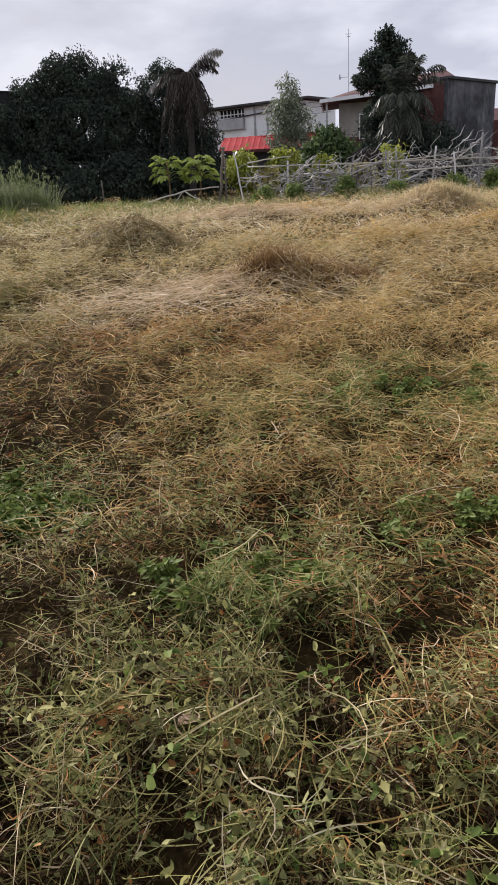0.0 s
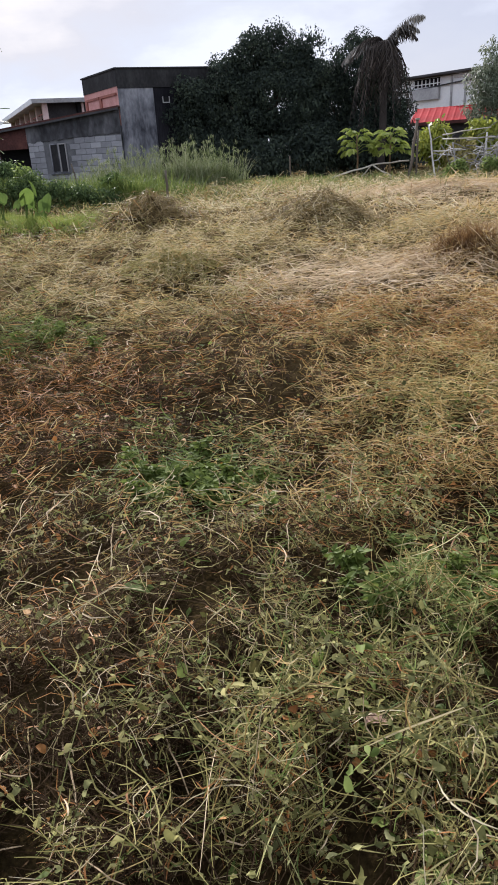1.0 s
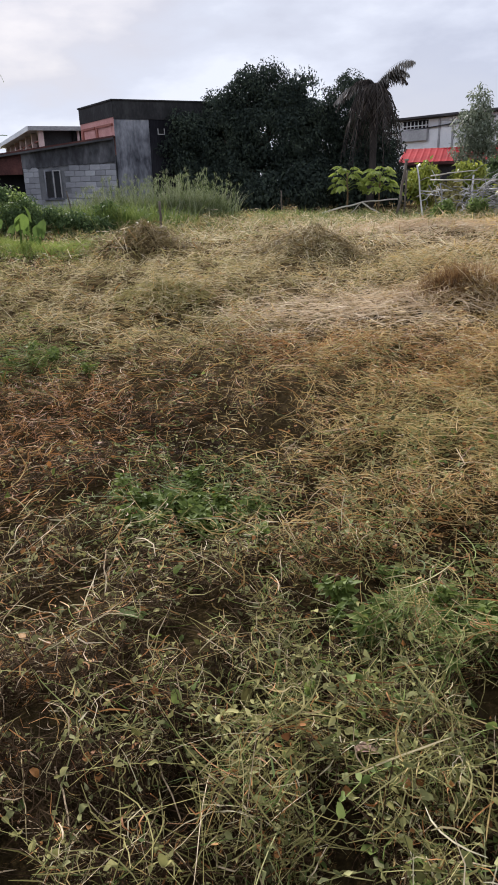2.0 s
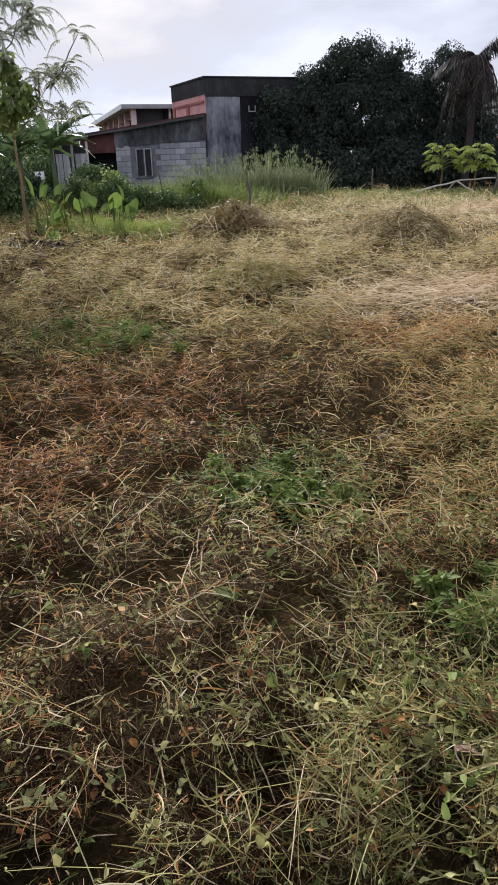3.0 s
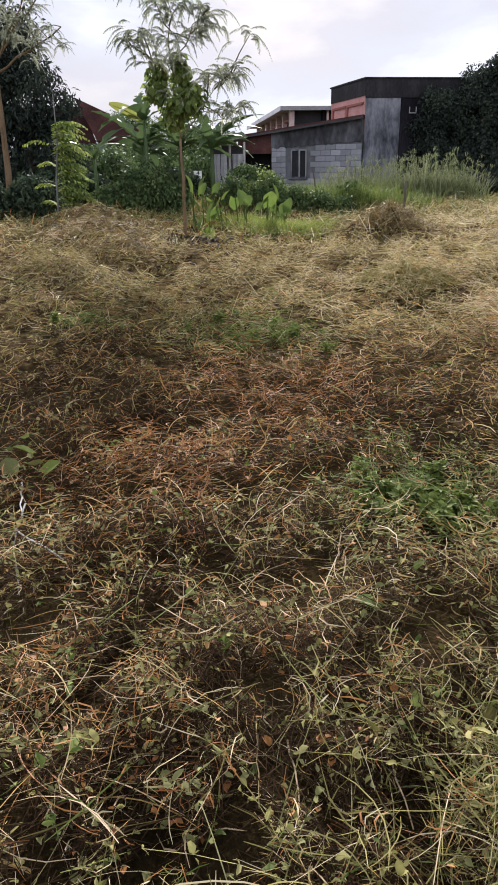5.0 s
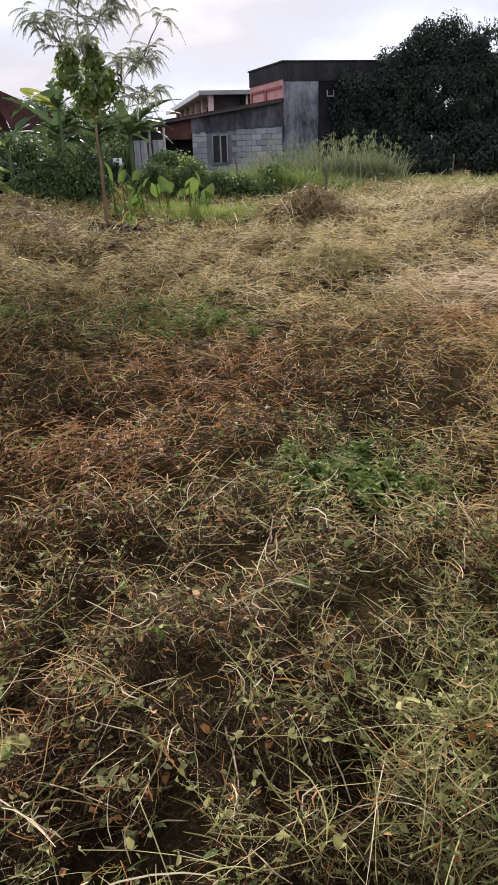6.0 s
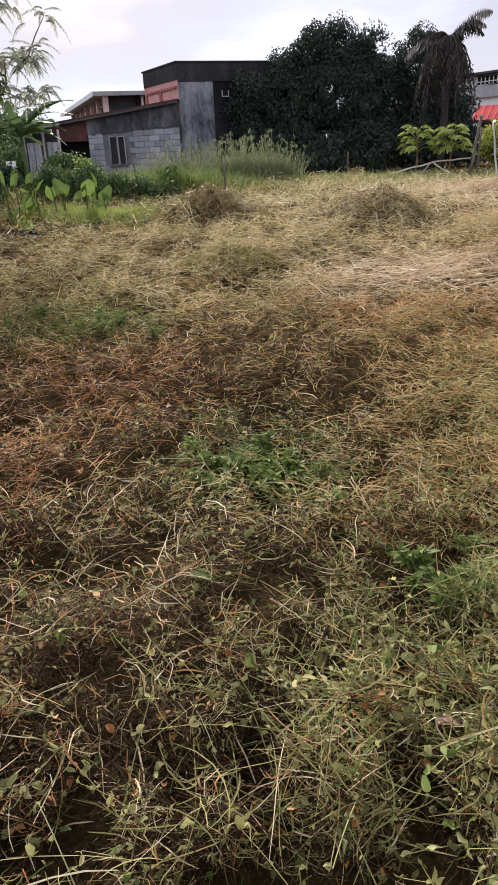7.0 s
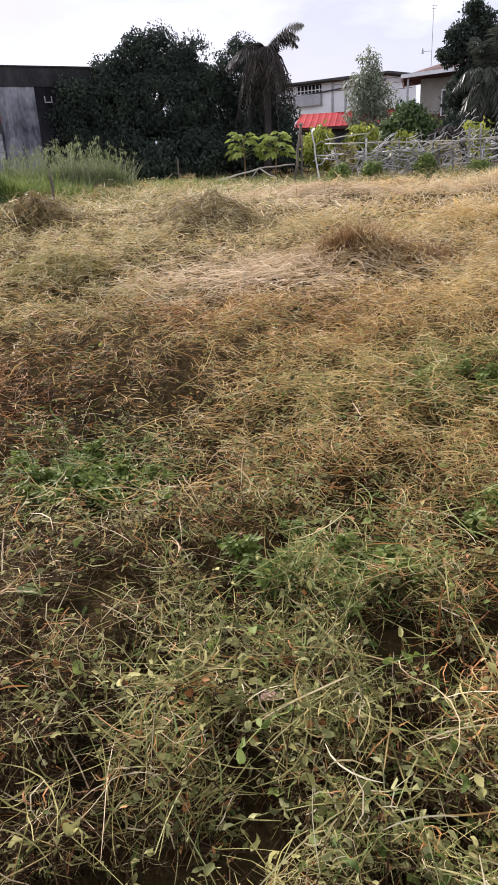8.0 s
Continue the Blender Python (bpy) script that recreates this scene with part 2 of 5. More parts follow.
def lighten_far_soil():
    """Mixes a lighter thatch colour into the soil with distance, painted to brighten the far field."""
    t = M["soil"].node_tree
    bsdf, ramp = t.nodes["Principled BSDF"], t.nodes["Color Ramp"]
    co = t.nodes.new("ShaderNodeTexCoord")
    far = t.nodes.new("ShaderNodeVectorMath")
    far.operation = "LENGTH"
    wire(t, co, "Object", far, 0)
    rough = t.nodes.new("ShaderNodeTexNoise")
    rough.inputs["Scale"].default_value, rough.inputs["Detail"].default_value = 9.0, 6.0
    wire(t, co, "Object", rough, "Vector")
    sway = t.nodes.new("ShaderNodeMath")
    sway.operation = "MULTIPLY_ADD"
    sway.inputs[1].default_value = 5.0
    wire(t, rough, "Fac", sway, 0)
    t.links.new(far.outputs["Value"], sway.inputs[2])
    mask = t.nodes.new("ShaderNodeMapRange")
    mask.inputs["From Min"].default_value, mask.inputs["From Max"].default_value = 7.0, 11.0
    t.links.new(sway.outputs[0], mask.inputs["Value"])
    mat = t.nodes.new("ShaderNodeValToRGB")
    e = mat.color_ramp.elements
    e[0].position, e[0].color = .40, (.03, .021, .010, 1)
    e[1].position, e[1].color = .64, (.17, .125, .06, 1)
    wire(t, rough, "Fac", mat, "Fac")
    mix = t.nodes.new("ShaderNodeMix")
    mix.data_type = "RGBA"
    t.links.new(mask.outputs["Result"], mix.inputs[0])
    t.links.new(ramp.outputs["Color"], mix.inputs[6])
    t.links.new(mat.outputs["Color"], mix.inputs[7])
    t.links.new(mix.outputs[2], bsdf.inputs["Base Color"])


lighten_far_soil()
gl = bpy.data.materials.new("window_glass")
gl.use_nodes = True
gl.node_tree.nodes["Principled BSDF"].inputs["Base Color"].default_value = (.02, .022, .026, 1)
gl.node_tree.nodes["Principled BSDF"].inputs["Roughness"].default_value = .12
M["glass"] = gl

# ---- mesh tools ----
def raw(name, co, faces):
    """A mesh from an array of points and an array of quads or triangles."""
    me = bpy.data.meshes.new(name)
    co, faces = np.asarray(co, dtype=np.float32), np.asarray(faces, dtype=np.int32)
    m, k = faces.shape
    me.vertices.add(len(co))
    me.vertices.foreach_set("co", co.ravel())
    me.loops.add(m * k)
    me.loops.foreach_set("vertex_index", faces.ravel())
    me.polygons.add(m)
    me.polygons.foreach_set("loop_start", np.arange(0, m * k, k, dtype=np.int32))
    me.update(calc_edges=True)
    return me


def finish(name, data, mat, parent=None, label="", smooth=False):
    """Links a bmesh or a mesh as one object."""
    if isinstance(data, bmesh.types.BMesh):
        me = bpy.data.meshes.new(name)
        bmesh.ops.recalc_face_normals(data, faces=data.faces)
        data.to_mesh(me)
        data.free()
    else:
        me = data
    if not me.materials:
        me.materials.append(M[mat])
    if smooth:
        me.polygons.foreach_set("use_smooth", np.ones(len(me.polygons), dtype=bool))
    ob = new(name, me)
    if parent is not None:
        ob.parent = parent
    if label:
        tagged(ob, label)
    return ob


def part(name, data, mat, parent, label="", smooth=False):
    return finish(name, data, mat, parent, label, smooth)


def thing(name, m, label, category, group="", kind=""):
    e = new(name)
    e.matrix_basis = m
    return tagged(e, label, category, group, kind)


def box(bm, x0, x1, y0, y1, z0, z1, bevel=0.0):
    v = [bm.verts.new((x, y, z)) for x in (x0, x1) for y in (y0, y1) for z in (z0, z1)]
    faces = [bm.faces.new([v[i] for i in f]) for f in ((0, 1, 3, 2), (4, 6, 7, 5), (0, 4, 5, 1), (2, 3, 7, 6), (0, 2, 6, 4), (1, 5, 7, 3))]
    if bevel:
        edges = {e for f in faces for e in f.edges}
        bmesh.ops.bevel(bm, geom=list(edges), offset=bevel, segments=1, affect="EDGES")
    return bm


def boxed(x0, x1, y0, y1, z0, z1, bevel=0.0):
    return box(bmesh.new(), x0, x1, y0, y1, z0, z1, bevel)


def prism(corners, y0, y1):
    """A solid between two copies of a polygon in x and z."""
    bm = bmesh.new()
    a = [bm.verts.new((x, y0, z)) for x, z in corners]
    b = [bm.verts.new((x, y1, z)) for x, z in corners]
    n = len(a)
    bm.faces.new(a)
    bm.faces.new(b[::-1])
    for i in range(n):
        bm.faces.new((a[i], b[i], b[(i + 1) % n], a[(i + 1) % n]))
    return bm


def tube(pts, radii, n=7, bm=None):
    """A round rod through points, with a radius at each."""
    bm = bm or bmesh.new()
    pts = [Vector([float(c) for c in p]) for p in pts]
    rings = []
    for i, p in enumerate(pts):
        way = (pts[min(i + 1, len(pts) - 1)] - pts[max(i - 1, 0)]).normalized()
        side = way.cross(Vector((0.31, 0.17, 0.93) if abs(way.z) < .9 else (1, 0.1, 0))).normalized()
        up = side.cross(way)
        rings.append([bm.verts.new(p + float(radii[i]) * (side * math.cos(a) + up * math.sin(a))) for a in (2 * math.pi * k / n for k in range(n))])
    for a, b in zip(rings, rings[1:]):
        for k in range(n):
            bm.faces.new((a[k], a[(k + 1) % n], b[(k + 1) % n], b[k]))
    bm.faces.new(rings[0][::-1])
    bm.faces.new(rings[-1])
    return bm


def wavy(rnd, a, b, n, wander):
    """n + 1 points from a to b that wander off the straight line."""
    a, b = np.array(a, float), np.array(b, float)
    s = np.linspace(0, 1, n + 1)[:, None]
    off = rnd.normal(0, wander, (n + 1, 3)) * np.sin(np.pi * s)
    return [tuple(p) for p in a + (b - a) * s + off]


# the lie of the land: a gentle rise from the eye's foot, then level
HEAPS = [(-4.80, 10.95, .42, .85, .50), (-2.00, 10.9, .33, .75, .45), (2.95, 13.9, .30, 1.05, .7), (-3.15, 8.0, .17, .5, .35),
         (.35, 8.15, .16, .75, .45), (-8.3, 8.2, .26, .8, .6), (-9.7, 9.5, .22, 1.1, .6), (-6.6, 6.1, .16, .7, .5), (-7.1, 7.5, .14, .8, .4),
         (-.6, 14.6, .15, 1.2, .5), (.9, 15.6, .16, .9, .5), (-11.0, 10.8, .2, .9, .5), (3.6, 11.0, .13, .9, .5), (1.9, 10.4, .12, .7, .4)]
WAVES = [(f * math.cos(a), f * math.sin(a), p, h) for f, a, p, h in
         ((.9, .3, 1, .03), (1.7, 1.9, 4, .028), (2.9, 1.1, 2, .026), (4.3, 2.7, .4, .022), (7.1, .8, 5, .015), (11, 2.2, 3, .010), (15, 1.3, 1.7, .007))]


def land(x, y):
    x, y = np.asarray(x, float), np.asarray(y, float)
    d = np.hypot(x, y)
    z = np.interp(d, (0, 1, 2, 3.5, 5, 7, 8.5, 10, 11.5, 13, 18, 30, 60), (-.06, -.03, 0, .05, .12, .30, .45, .59, .68, .75, .82, .9, .9))
    calm = np.exp(-((x + .9) ** 2 + (y - 7.9) ** 2) / 1.9)
    near = np.clip((32 - d) / 10, 0, 1) * (1 - .85 * calm)
    z = z + .11 * (x + .9) * calm
    for kx, ky, p, h in WAVES:
        z = z + near * h * np.sin(kx * x + ky * y + p) * (1 - (.15 if h < .027 else .1) * np.clip((d - 4) / 3, 0, 1))
    for hx, hy, h, rx, ry in HEAPS:
        q = ((x - hx) / rx) ** 2 + ((y - hy) / ry) ** 2
        z = z + h * np.exp(-1.3 * q) * (.72 + .55 * patch(x * 2.6, y * 2.6, 80))
    return z


def up(x, y, dz=0.0):
    return (x, y, float(land(x, y)) + dz)


def patch(x, y, seed):
    """Smooth blotches over the field, from 0 to 1, of about a metre."""
    r = R(seed)
    v = np.zeros_like(np.asarray(x, float))
    for f in (.7, 1.1, 1.6, 2.4, 3.7, 5.5):
        a, p = r.uniform(0, 2 * np.pi), r.uniform(0, 6.3)
        v = v + np.sin(f * (np.cos(a) * x + np.sin(a) * y) + p + 1.3 * np.sin(.8 * f * (np.sin(a) * x - np.cos(a) * y)))
    return .5 + v / 8


def hummock(x, y, seed=61):
    """Clumps and hollows of the cut grass, from 0 to 1, of about a hand to an arm."""
    r = R(seed)
    v = np.zeros_like(np.asarray(x, float))
    for f in (6, 8.5, 11, 14, 19, 25):
        a, p = r.uniform(0, 2 * np.pi), r.uniform(0, 6.3)
        v = v + np.sin(f * (np.cos(a) * x + np.sin(a) * y) + p + 1.5 * np.sin(.6 * f * (np.sin(a) * x - np.cos(a) * y) + p))
    return np.clip(.5 + v / 6, 0, 1)


def blob(x, y, cx, cy, r):
    return np.exp(-((x - cx) ** 2 + (y - cy) ** 2) / (r * r))


def lying(rnd, x, y, yaw, length, width, height, tilt, bend, segs=3, wiggle=.12, lie=land):
    """Flat stalks and blades that lie on the land: arrays in, one mesh's points and quads out."""
    n = len(x)
    s = np.linspace(-.5, .5, segs + 1)[None, :]
    L = length[:, None]
    side = bend[:, None] * L * (s * s * 4 - .33) * .5 + wiggle * L * .3 * np.sin(s * 7 + rnd.uniform(0, 6, (n, 1)))
    cx = x[:, None] + np.cos(yaw)[:, None] * L * s - np.sin(yaw)[:, None] * side
    cy = y[:, None] + np.sin(yaw)[:, None] * L * s + np.cos(yaw)[:, None] * side
    arch = rnd.uniform(-.06, .12, (n, 1)) * L * (1 - 4 * s * s)
    end = lie(cx[:, [0, -1]], cy[:, [0, -1]])
    cz = end[:, :1] + (end[:, 1:] - end[:, :1]) * (s + .5) + np.maximum(height[:, None] + tilt[:, None] * L * (s + .5) + arch, .002)
    taper = np.where(np.abs(s) > .49, .45, 1.0) if segs > 1 else np.array([[1.0, .6]])
    w = width[:, None] * taper * .5
    roll = rnd.uniform(-1.0, 1.0, (n, 1))
    ox, oy, oz = -np.sin(yaw)[:, None] * w * np.cos(roll), np.cos(yaw)[:, None] * w * np.cos(roll), w * np.sin(roll)
    co = np.stack([np.stack([cx + ox, cy + oy, cz + oz], -1), np.stack([cx - ox, cy - oy, cz - oz], -1)], 2).reshape(-1, 3)
    k = np.arange(segs)[None, :] * 2 + (np.arange(n) * (segs + 1) * 2)[:, None]
    faces = np.stack([k, k + 1, k + 3, k + 2], -1).reshape(-1, 4)
    return co, faces


def rising(rnd, base, yaw, length, width, lean, droop, segs=4, tip=.15):
    """Blades that stand up from their base points and bow over."""
    n = len(base)
    s = np.linspace(0, 1, segs + 1)[None, :]
    L = length[:, None]
    out = L * (lean[:, None] * s + droop[:, None] * s * s)
    rise = L * (s - .45 * droop[:, None] * s ** 3)
    cx = base[:, 0, None] + np.cos(yaw)[:, None] * out
    cy = base[:, 1, None] + np.sin(yaw)[:, None] * out
    cz = base[:, 2, None] + rise
    w = width[:, None] * (1 - (1 - tip) * s ** 1.5) * .5
    turn = yaw[:, None] + np.pi / 2 + rnd.uniform(-.9, .9, (n, 1))
    ox, oy = np.cos(turn) * w, np.sin(turn) * w
    co = np.stack([np.stack([cx + ox, cy + oy, cz], -1), np.stack([cx - ox, cy - oy, cz], -1)], 2).reshape(-1, 3)
    k = np.arange(segs)[None, :] * 2 + (np.arange(n) * (segs + 1) * 2)[:, None]
    return co, np.stack([k, k + 1, k + 3, k + 2], -1).reshape(-1, 4)


def leaves(rnd, at, way, length, width, fold=.25, curl=.2, plain=False, facing=None, full=False):
    """Pointed leaves, folded along the midrib: at is the stalk end, way the direction of the tip, facing where the blade looks; full ones are rounder."""
    n = len(at)
    way = way / np.linalg.norm(way, axis=1, keepdims=True)
    any_up = rnd.normal(0, 1, (n, 3)) * .6 + (0, 0, 1) if facing is None else facing
    side = np.cross(way, any_up)
    side /= np.linalg.norm(side, axis=1, keepdims=True) + 1e-9
    nor = np.cross(side, way)
    L, W = length[:, None], width[:, None] * .5
    if plain:
        p = [at, at + way * L * .45 + side * W * 1.1, at + way * L - nor * L * curl, at + way * L * .45 - side * W * 1.1]
        return np.stack(p, 1).reshape(-1, 3), (np.arange(n) * 4)[:, None] + np.arange(4)[None, :]
    if full:
        bow = rnd.uniform(-.3, 1.0, (n, 1)) * curl * L
        f1, f2 = rnd.uniform(.1, 1.0, (n, 1)) * fold, rnd.uniform(.1, 1.0, (n, 1)) * fold
        tip = at + way * L - nor * bow + side * W * rnd.uniform(-.5, .5, (n, 1))
        mid = at + way * L * .5 + nor * bow * .15
        p = [at, mid, tip]
        for sign, f in ((1, f1), (-1, f2)):
            p += [at + way * L * .16 + side * sign * W * .72 + nor * W * f * .7, mid + side * sign * W + nor * W * f, at + way * L * .8 + side * sign * W * .66 + nor * (W * f * .7 - bow * .62)]
        p = [q if i == 0 else q + rnd.normal(0, .05, (n, 3)) * L for i, q in enumerate(p)]
        k = (np.arange(n) * 9)[:, None]
        quads = np.stack([np.concatenate([k + i for i in q], 1) for q in ((0, 3, 4, 1), (1, 4, 5, 2), (0, 1, 7, 6), (1, 2, 8, 7))], 1).reshape(-1, 4)
        return np.stack(p, 1).reshape(-1, 3), quads
    p = [at, at + way * L * .3 + side * W + nor * W * fold, at + way * L * .68 + side * W * .8 + nor * (W * fold - L * curl * .4), at + way * L - nor * L * curl,
         at + way * L * .68 - side * W * .8 + nor * (W * fold - L * curl * .4), at + way * L * .3 - side * W + nor * W * fold]
    co = np.stack(p, 1).reshape(-1, 3)
    k = (np.arange(n) * 6)[:, None]
    faces = np.stack([np.concatenate([k, k + 1, k + 2, k + 3], 1), np.concatenate([k, k + 3, k + 4, k + 5], 1)], 1).reshape(-1, 4)
    return co, faces


def join(pieces):
    co, fa, n = [], [], 0
    for c, f in pieces:
        co.append(c)
        fa.append(f + n)
        n += len(c)
    return np.concatenate(co), np.concatenate(fa)


def clumped(rnd, clumps, per, size, slim=.34, droop=.5, spread=.85):
    """Leaves scattered through the outer part of many small ellipsoids: (x, y, z, rx, ry, rz)."""
    c = np.repeat(np.array(clumps, float), per, axis=0)
    d = rnd.normal(0, 1, (len(c), 3))
    d /= np.linalg.norm(d, axis=1, keepdims=True)
    r = rnd.uniform(0, 1, (len(c), 1)) ** (.3 * spread)
    at = c[:, :3] + d * c[:, 3:] * r
    # blades overlap like shingles over each clump, tips drooping outwards
    way = d * (spread - .3) + rnd.normal(0, .55, d.shape) - np.array((0, 0, droop + .25))
    ln = rnd.uniform(.6, 1.3, len(c)) * size
    return leaves(rnd, at, way, ln, ln * slim, plain=True, facing=d + rnd.normal(0, .42 * spread, d.shape) + (0, 0, .25))


def crown(rnd, centre, radii, count, small):
    """Small clumps over and in a large ellipsoid, with an uneven outline."""
    d = rnd.normal(0, 1, (count, 3))
    d /= np.linalg.norm(d, axis=1, keepdims=True)
    r = rnd.uniform(.2, 1, (count, 1)) ** .35
    p = np.array(centre) + d * np.array(radii) * r * rnd.uniform(.88, 1.0, (count, 1))
    s = small * rnd.uniform(.6, 1.25, (count, 1)) * np.array((1, 1, .8))
    return np.concatenate([p, s], 1)


def pinnate(rnd, base, yaw, length, rise, droop, pairs, leaflet, width, hang=.5, reach=1.0):
    """A feather-shaped frond: rib and leaflets, as points and quads; yaw is where it points."""
    s = np.linspace(.12, 1, pairs)
    def rib(q):
        out = reach * length * (q - .18 * q * q)
        return np.stack([base[0] + math.cos(yaw) * out, base[1] + math.sin(yaw) * out, base[2] + length * (rise * q - droop * q * q)], -1)
    p = rib(s)
    q = rib(np.minimum(s + .03, 1.03))
    way = q - p
    way /= np.linalg.norm(way, axis=1, keepdims=True)
    side = np.array((-math.sin(yaw), math.cos(yaw), 0.0))
    out = []
    size = leaflet * np.sin(np.pi * (.12 + .83 * s)) ** .6
    for sign in (1, -1):
        d = side * sign + way * .55 + np.array((0, 0, -hang)) + rnd.normal(0, .12, (pairs, 3))
        out.append(leaves(rnd, p, d, size * rnd.uniform(.8, 1.15, pairs), np.full(pairs, width), .1, .22))
    m = 9
    t = rib(np.linspace(0, 1, m))
    w = np.linspace(width * .5 + .012, .004, m)[:, None]
    co = np.stack([t + side * w, t - side * w], 1).reshape(-1, 3)
    k = (np.arange(m - 1) * 2)[:, None]
    out.append((co, np.concatenate([k, k + 1, k + 3, k + 2], 1)))
    return join(out)

# ---- ground ----
def build_ground():
    rad = np.concatenate([[0.0], np.geomspace(.35, 26, 110), np.geomspace(30, 1500, 14)])
    ang = np.linspace(0, 2 * np.pi, 241)[:-1]
    rr, aa = np.meshgrid(rad[1:], ang, indexing="ij")
    x, y = rr * np.sin(aa), rr * np.cos(aa)
    co = np.concatenate([[[0, 0, float(land(0, 0))]], np.stack([x, y, land(x, y)], -1).reshape(-1, 3)])
    n = len(ang)
    i, j = np.meshgrid(np.arange(len(rad) - 2), np.arange(n), indexing="ij")
    a = 1 + i * n + j
    b = 1 + i * n + (j + 1) % n
    quads = np.stack([a, a + n, b + n, b], -1).reshape(-1, 4)
    fan = np.stack([np.zeros(n, int), 1 + np.arange(n), 1 + (np.arange(n) + 1) % n, np.zeros(n, int)], -1)
    me = bpy.data.meshes.new("ground")
    me.from_pydata(co.tolist(), [], [tuple(q) for q in quads.tolist()] + [tuple(q[:3]) for q in fan.tolist()])
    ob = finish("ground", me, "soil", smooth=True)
    tagged(ob, "rough field of soil and dry thatch under mown grass, coloured darker near and lighter far", "ground", kind="structure")


def sector(rnd, count, r0, r1, left=-66, right=30):
    """Places strewn evenly over a fan of the field."""
    r = np.sqrt(rnd.uniform(r0 * r0, r1 * r1, count))
    b = np.radians(rnd.uniform(left, right, count) + rnd.normal(0, 5, count))
    return .1 + r * np.sin(b), .35 + r * np.cos(b), r


KINDS = ("straw", "pale", "rust", "olive", "green", "brown", "hay")


def weights(x, y, r):
    near = np.clip((3.3 - r) / 1.3, 0, 1)
    far = np.clip((r - 12) / 5, 0, 1)
    a, b, c = patch(x, y, 3), patch(x, y, 5), patch(x, y, 8)
    straw = (1 - .85 * near) * (.5 + a) * (.55 + .45 * np.clip((x + 3) / 4, 0, 1)) * (1 + .5 * np.clip((r - 5) / 3, 0, 1))
    pale = .06 + .10 * b + .35 * np.clip((r - 5) / 4, 0, 1) * np.clip((x + 2) / 4, 0, 1) + 3.2 * blob(x, y, -1.05, 7.9, .85) + 2.0 * blob(x, y, -.2, 7.5, .6) + 2.4 * blob(x, y, -.3, 14.6, 2.3) + .9 * blob(x, y, 2.6, 11.8, 1.6) + .3 * far
    rust = .10 + .08 * near + .75 * np.clip(b - .42, 0, 1) * 2 + 3.5 * blob(x, y, -2.5, 2.95, .55) + 3.0 * blob(x, y, -2.45, 4.35, .8) + 1.8 * blob(x, y, 1.08, 2.25, .42) \
        + 1.2 * blob(x, y, -.2, 6.4, .9) + .8 * blob(x, y, -3.6, 4.6, .8) + 1.2 * blob(x, y, -1.66, 1.55, .45) + .5 * blob(x, y, -8.5, 8.5, 2.2)
    olive = .14 + .85 * near + 1.1 * np.clip((r - 5.5) / 3, 0, 1) * np.clip((.3 - x) / 2.5, 0, 1) * (.4 + c) + .45 * np.clip(c - .4, 0, 1) * 2 + .55 * far + .3 * np.clip((r - 6.5) / 3, 0, 1) * np.clip((.5 - x) / 3, 0, 1) + .7 * np.clip((x + 1.2) / 1.2, 0, 1) * np.clip((6.2 - r) / 1.5, 0, 1) * (.3 + c)
    green = .05 + .24 * near + .3 * np.clip(c - .55, 0, 1) * 2 + 4 * blob(x, y, -1.17, 3.5, .42) + 1.6 * blob(x, y, .2, 2.66, .4) \
        + 3 * blob(x, y, 1.2, 5.05, .55) + 1.0 * blob(x, y, .9, 3.1, .35) + 3.2 * blob(x, y, -3.55, 5.55, .6) + 2.2 * blob(x, y, -4.9, 5.0, .45) \
        + 1.2 * blob(x, y, .4, 10.4, .8) + 3.2 * blob(x, y, -6.6, 10.9, 1.3) + 1.2 * far + .8 * blob(x, y, 1.2, 15.6, 1.2)
    # Brown share raised near and left, where dark stems stand in for shade.
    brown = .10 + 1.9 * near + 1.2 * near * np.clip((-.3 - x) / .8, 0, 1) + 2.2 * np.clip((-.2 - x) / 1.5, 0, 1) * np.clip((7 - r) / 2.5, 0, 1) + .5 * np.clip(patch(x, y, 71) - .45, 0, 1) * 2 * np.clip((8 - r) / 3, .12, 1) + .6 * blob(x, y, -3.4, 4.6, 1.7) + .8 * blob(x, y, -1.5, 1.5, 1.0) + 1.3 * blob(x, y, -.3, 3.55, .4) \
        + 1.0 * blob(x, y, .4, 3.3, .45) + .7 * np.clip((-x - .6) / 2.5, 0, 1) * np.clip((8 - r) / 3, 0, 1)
    hay = np.clip((r - 5) / 3.5, 0, 1) * (.5 + .9 * patch(x, y, 72)) + .6 * far + .25 * near * (.3 + patch(x, y, 73))
    right = np.clip((x + .8) / 1.6, 0, 1) * np.clip((r - 2.8) / 1.2, 0, 1)
    brown = brown * (1 - .8 * right)
    hay = hay + .25 * right + .55 * np.clip((r - 6.5) / 3, 0, 1) * (1 - .55 * np.clip((x + .5) / 2, 0, 1))
    left = np.clip((-.3 - x) / .7, 0, 1)
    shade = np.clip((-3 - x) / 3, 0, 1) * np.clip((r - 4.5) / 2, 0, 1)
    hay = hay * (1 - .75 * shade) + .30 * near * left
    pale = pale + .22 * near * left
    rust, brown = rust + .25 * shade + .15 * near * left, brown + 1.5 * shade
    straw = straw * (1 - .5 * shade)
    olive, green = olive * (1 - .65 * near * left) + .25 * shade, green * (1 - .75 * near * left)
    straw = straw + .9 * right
    # Pale hay takes over with distance, to brighten the far field.
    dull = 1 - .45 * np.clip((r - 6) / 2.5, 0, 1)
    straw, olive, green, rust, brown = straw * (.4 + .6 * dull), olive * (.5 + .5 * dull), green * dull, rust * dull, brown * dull
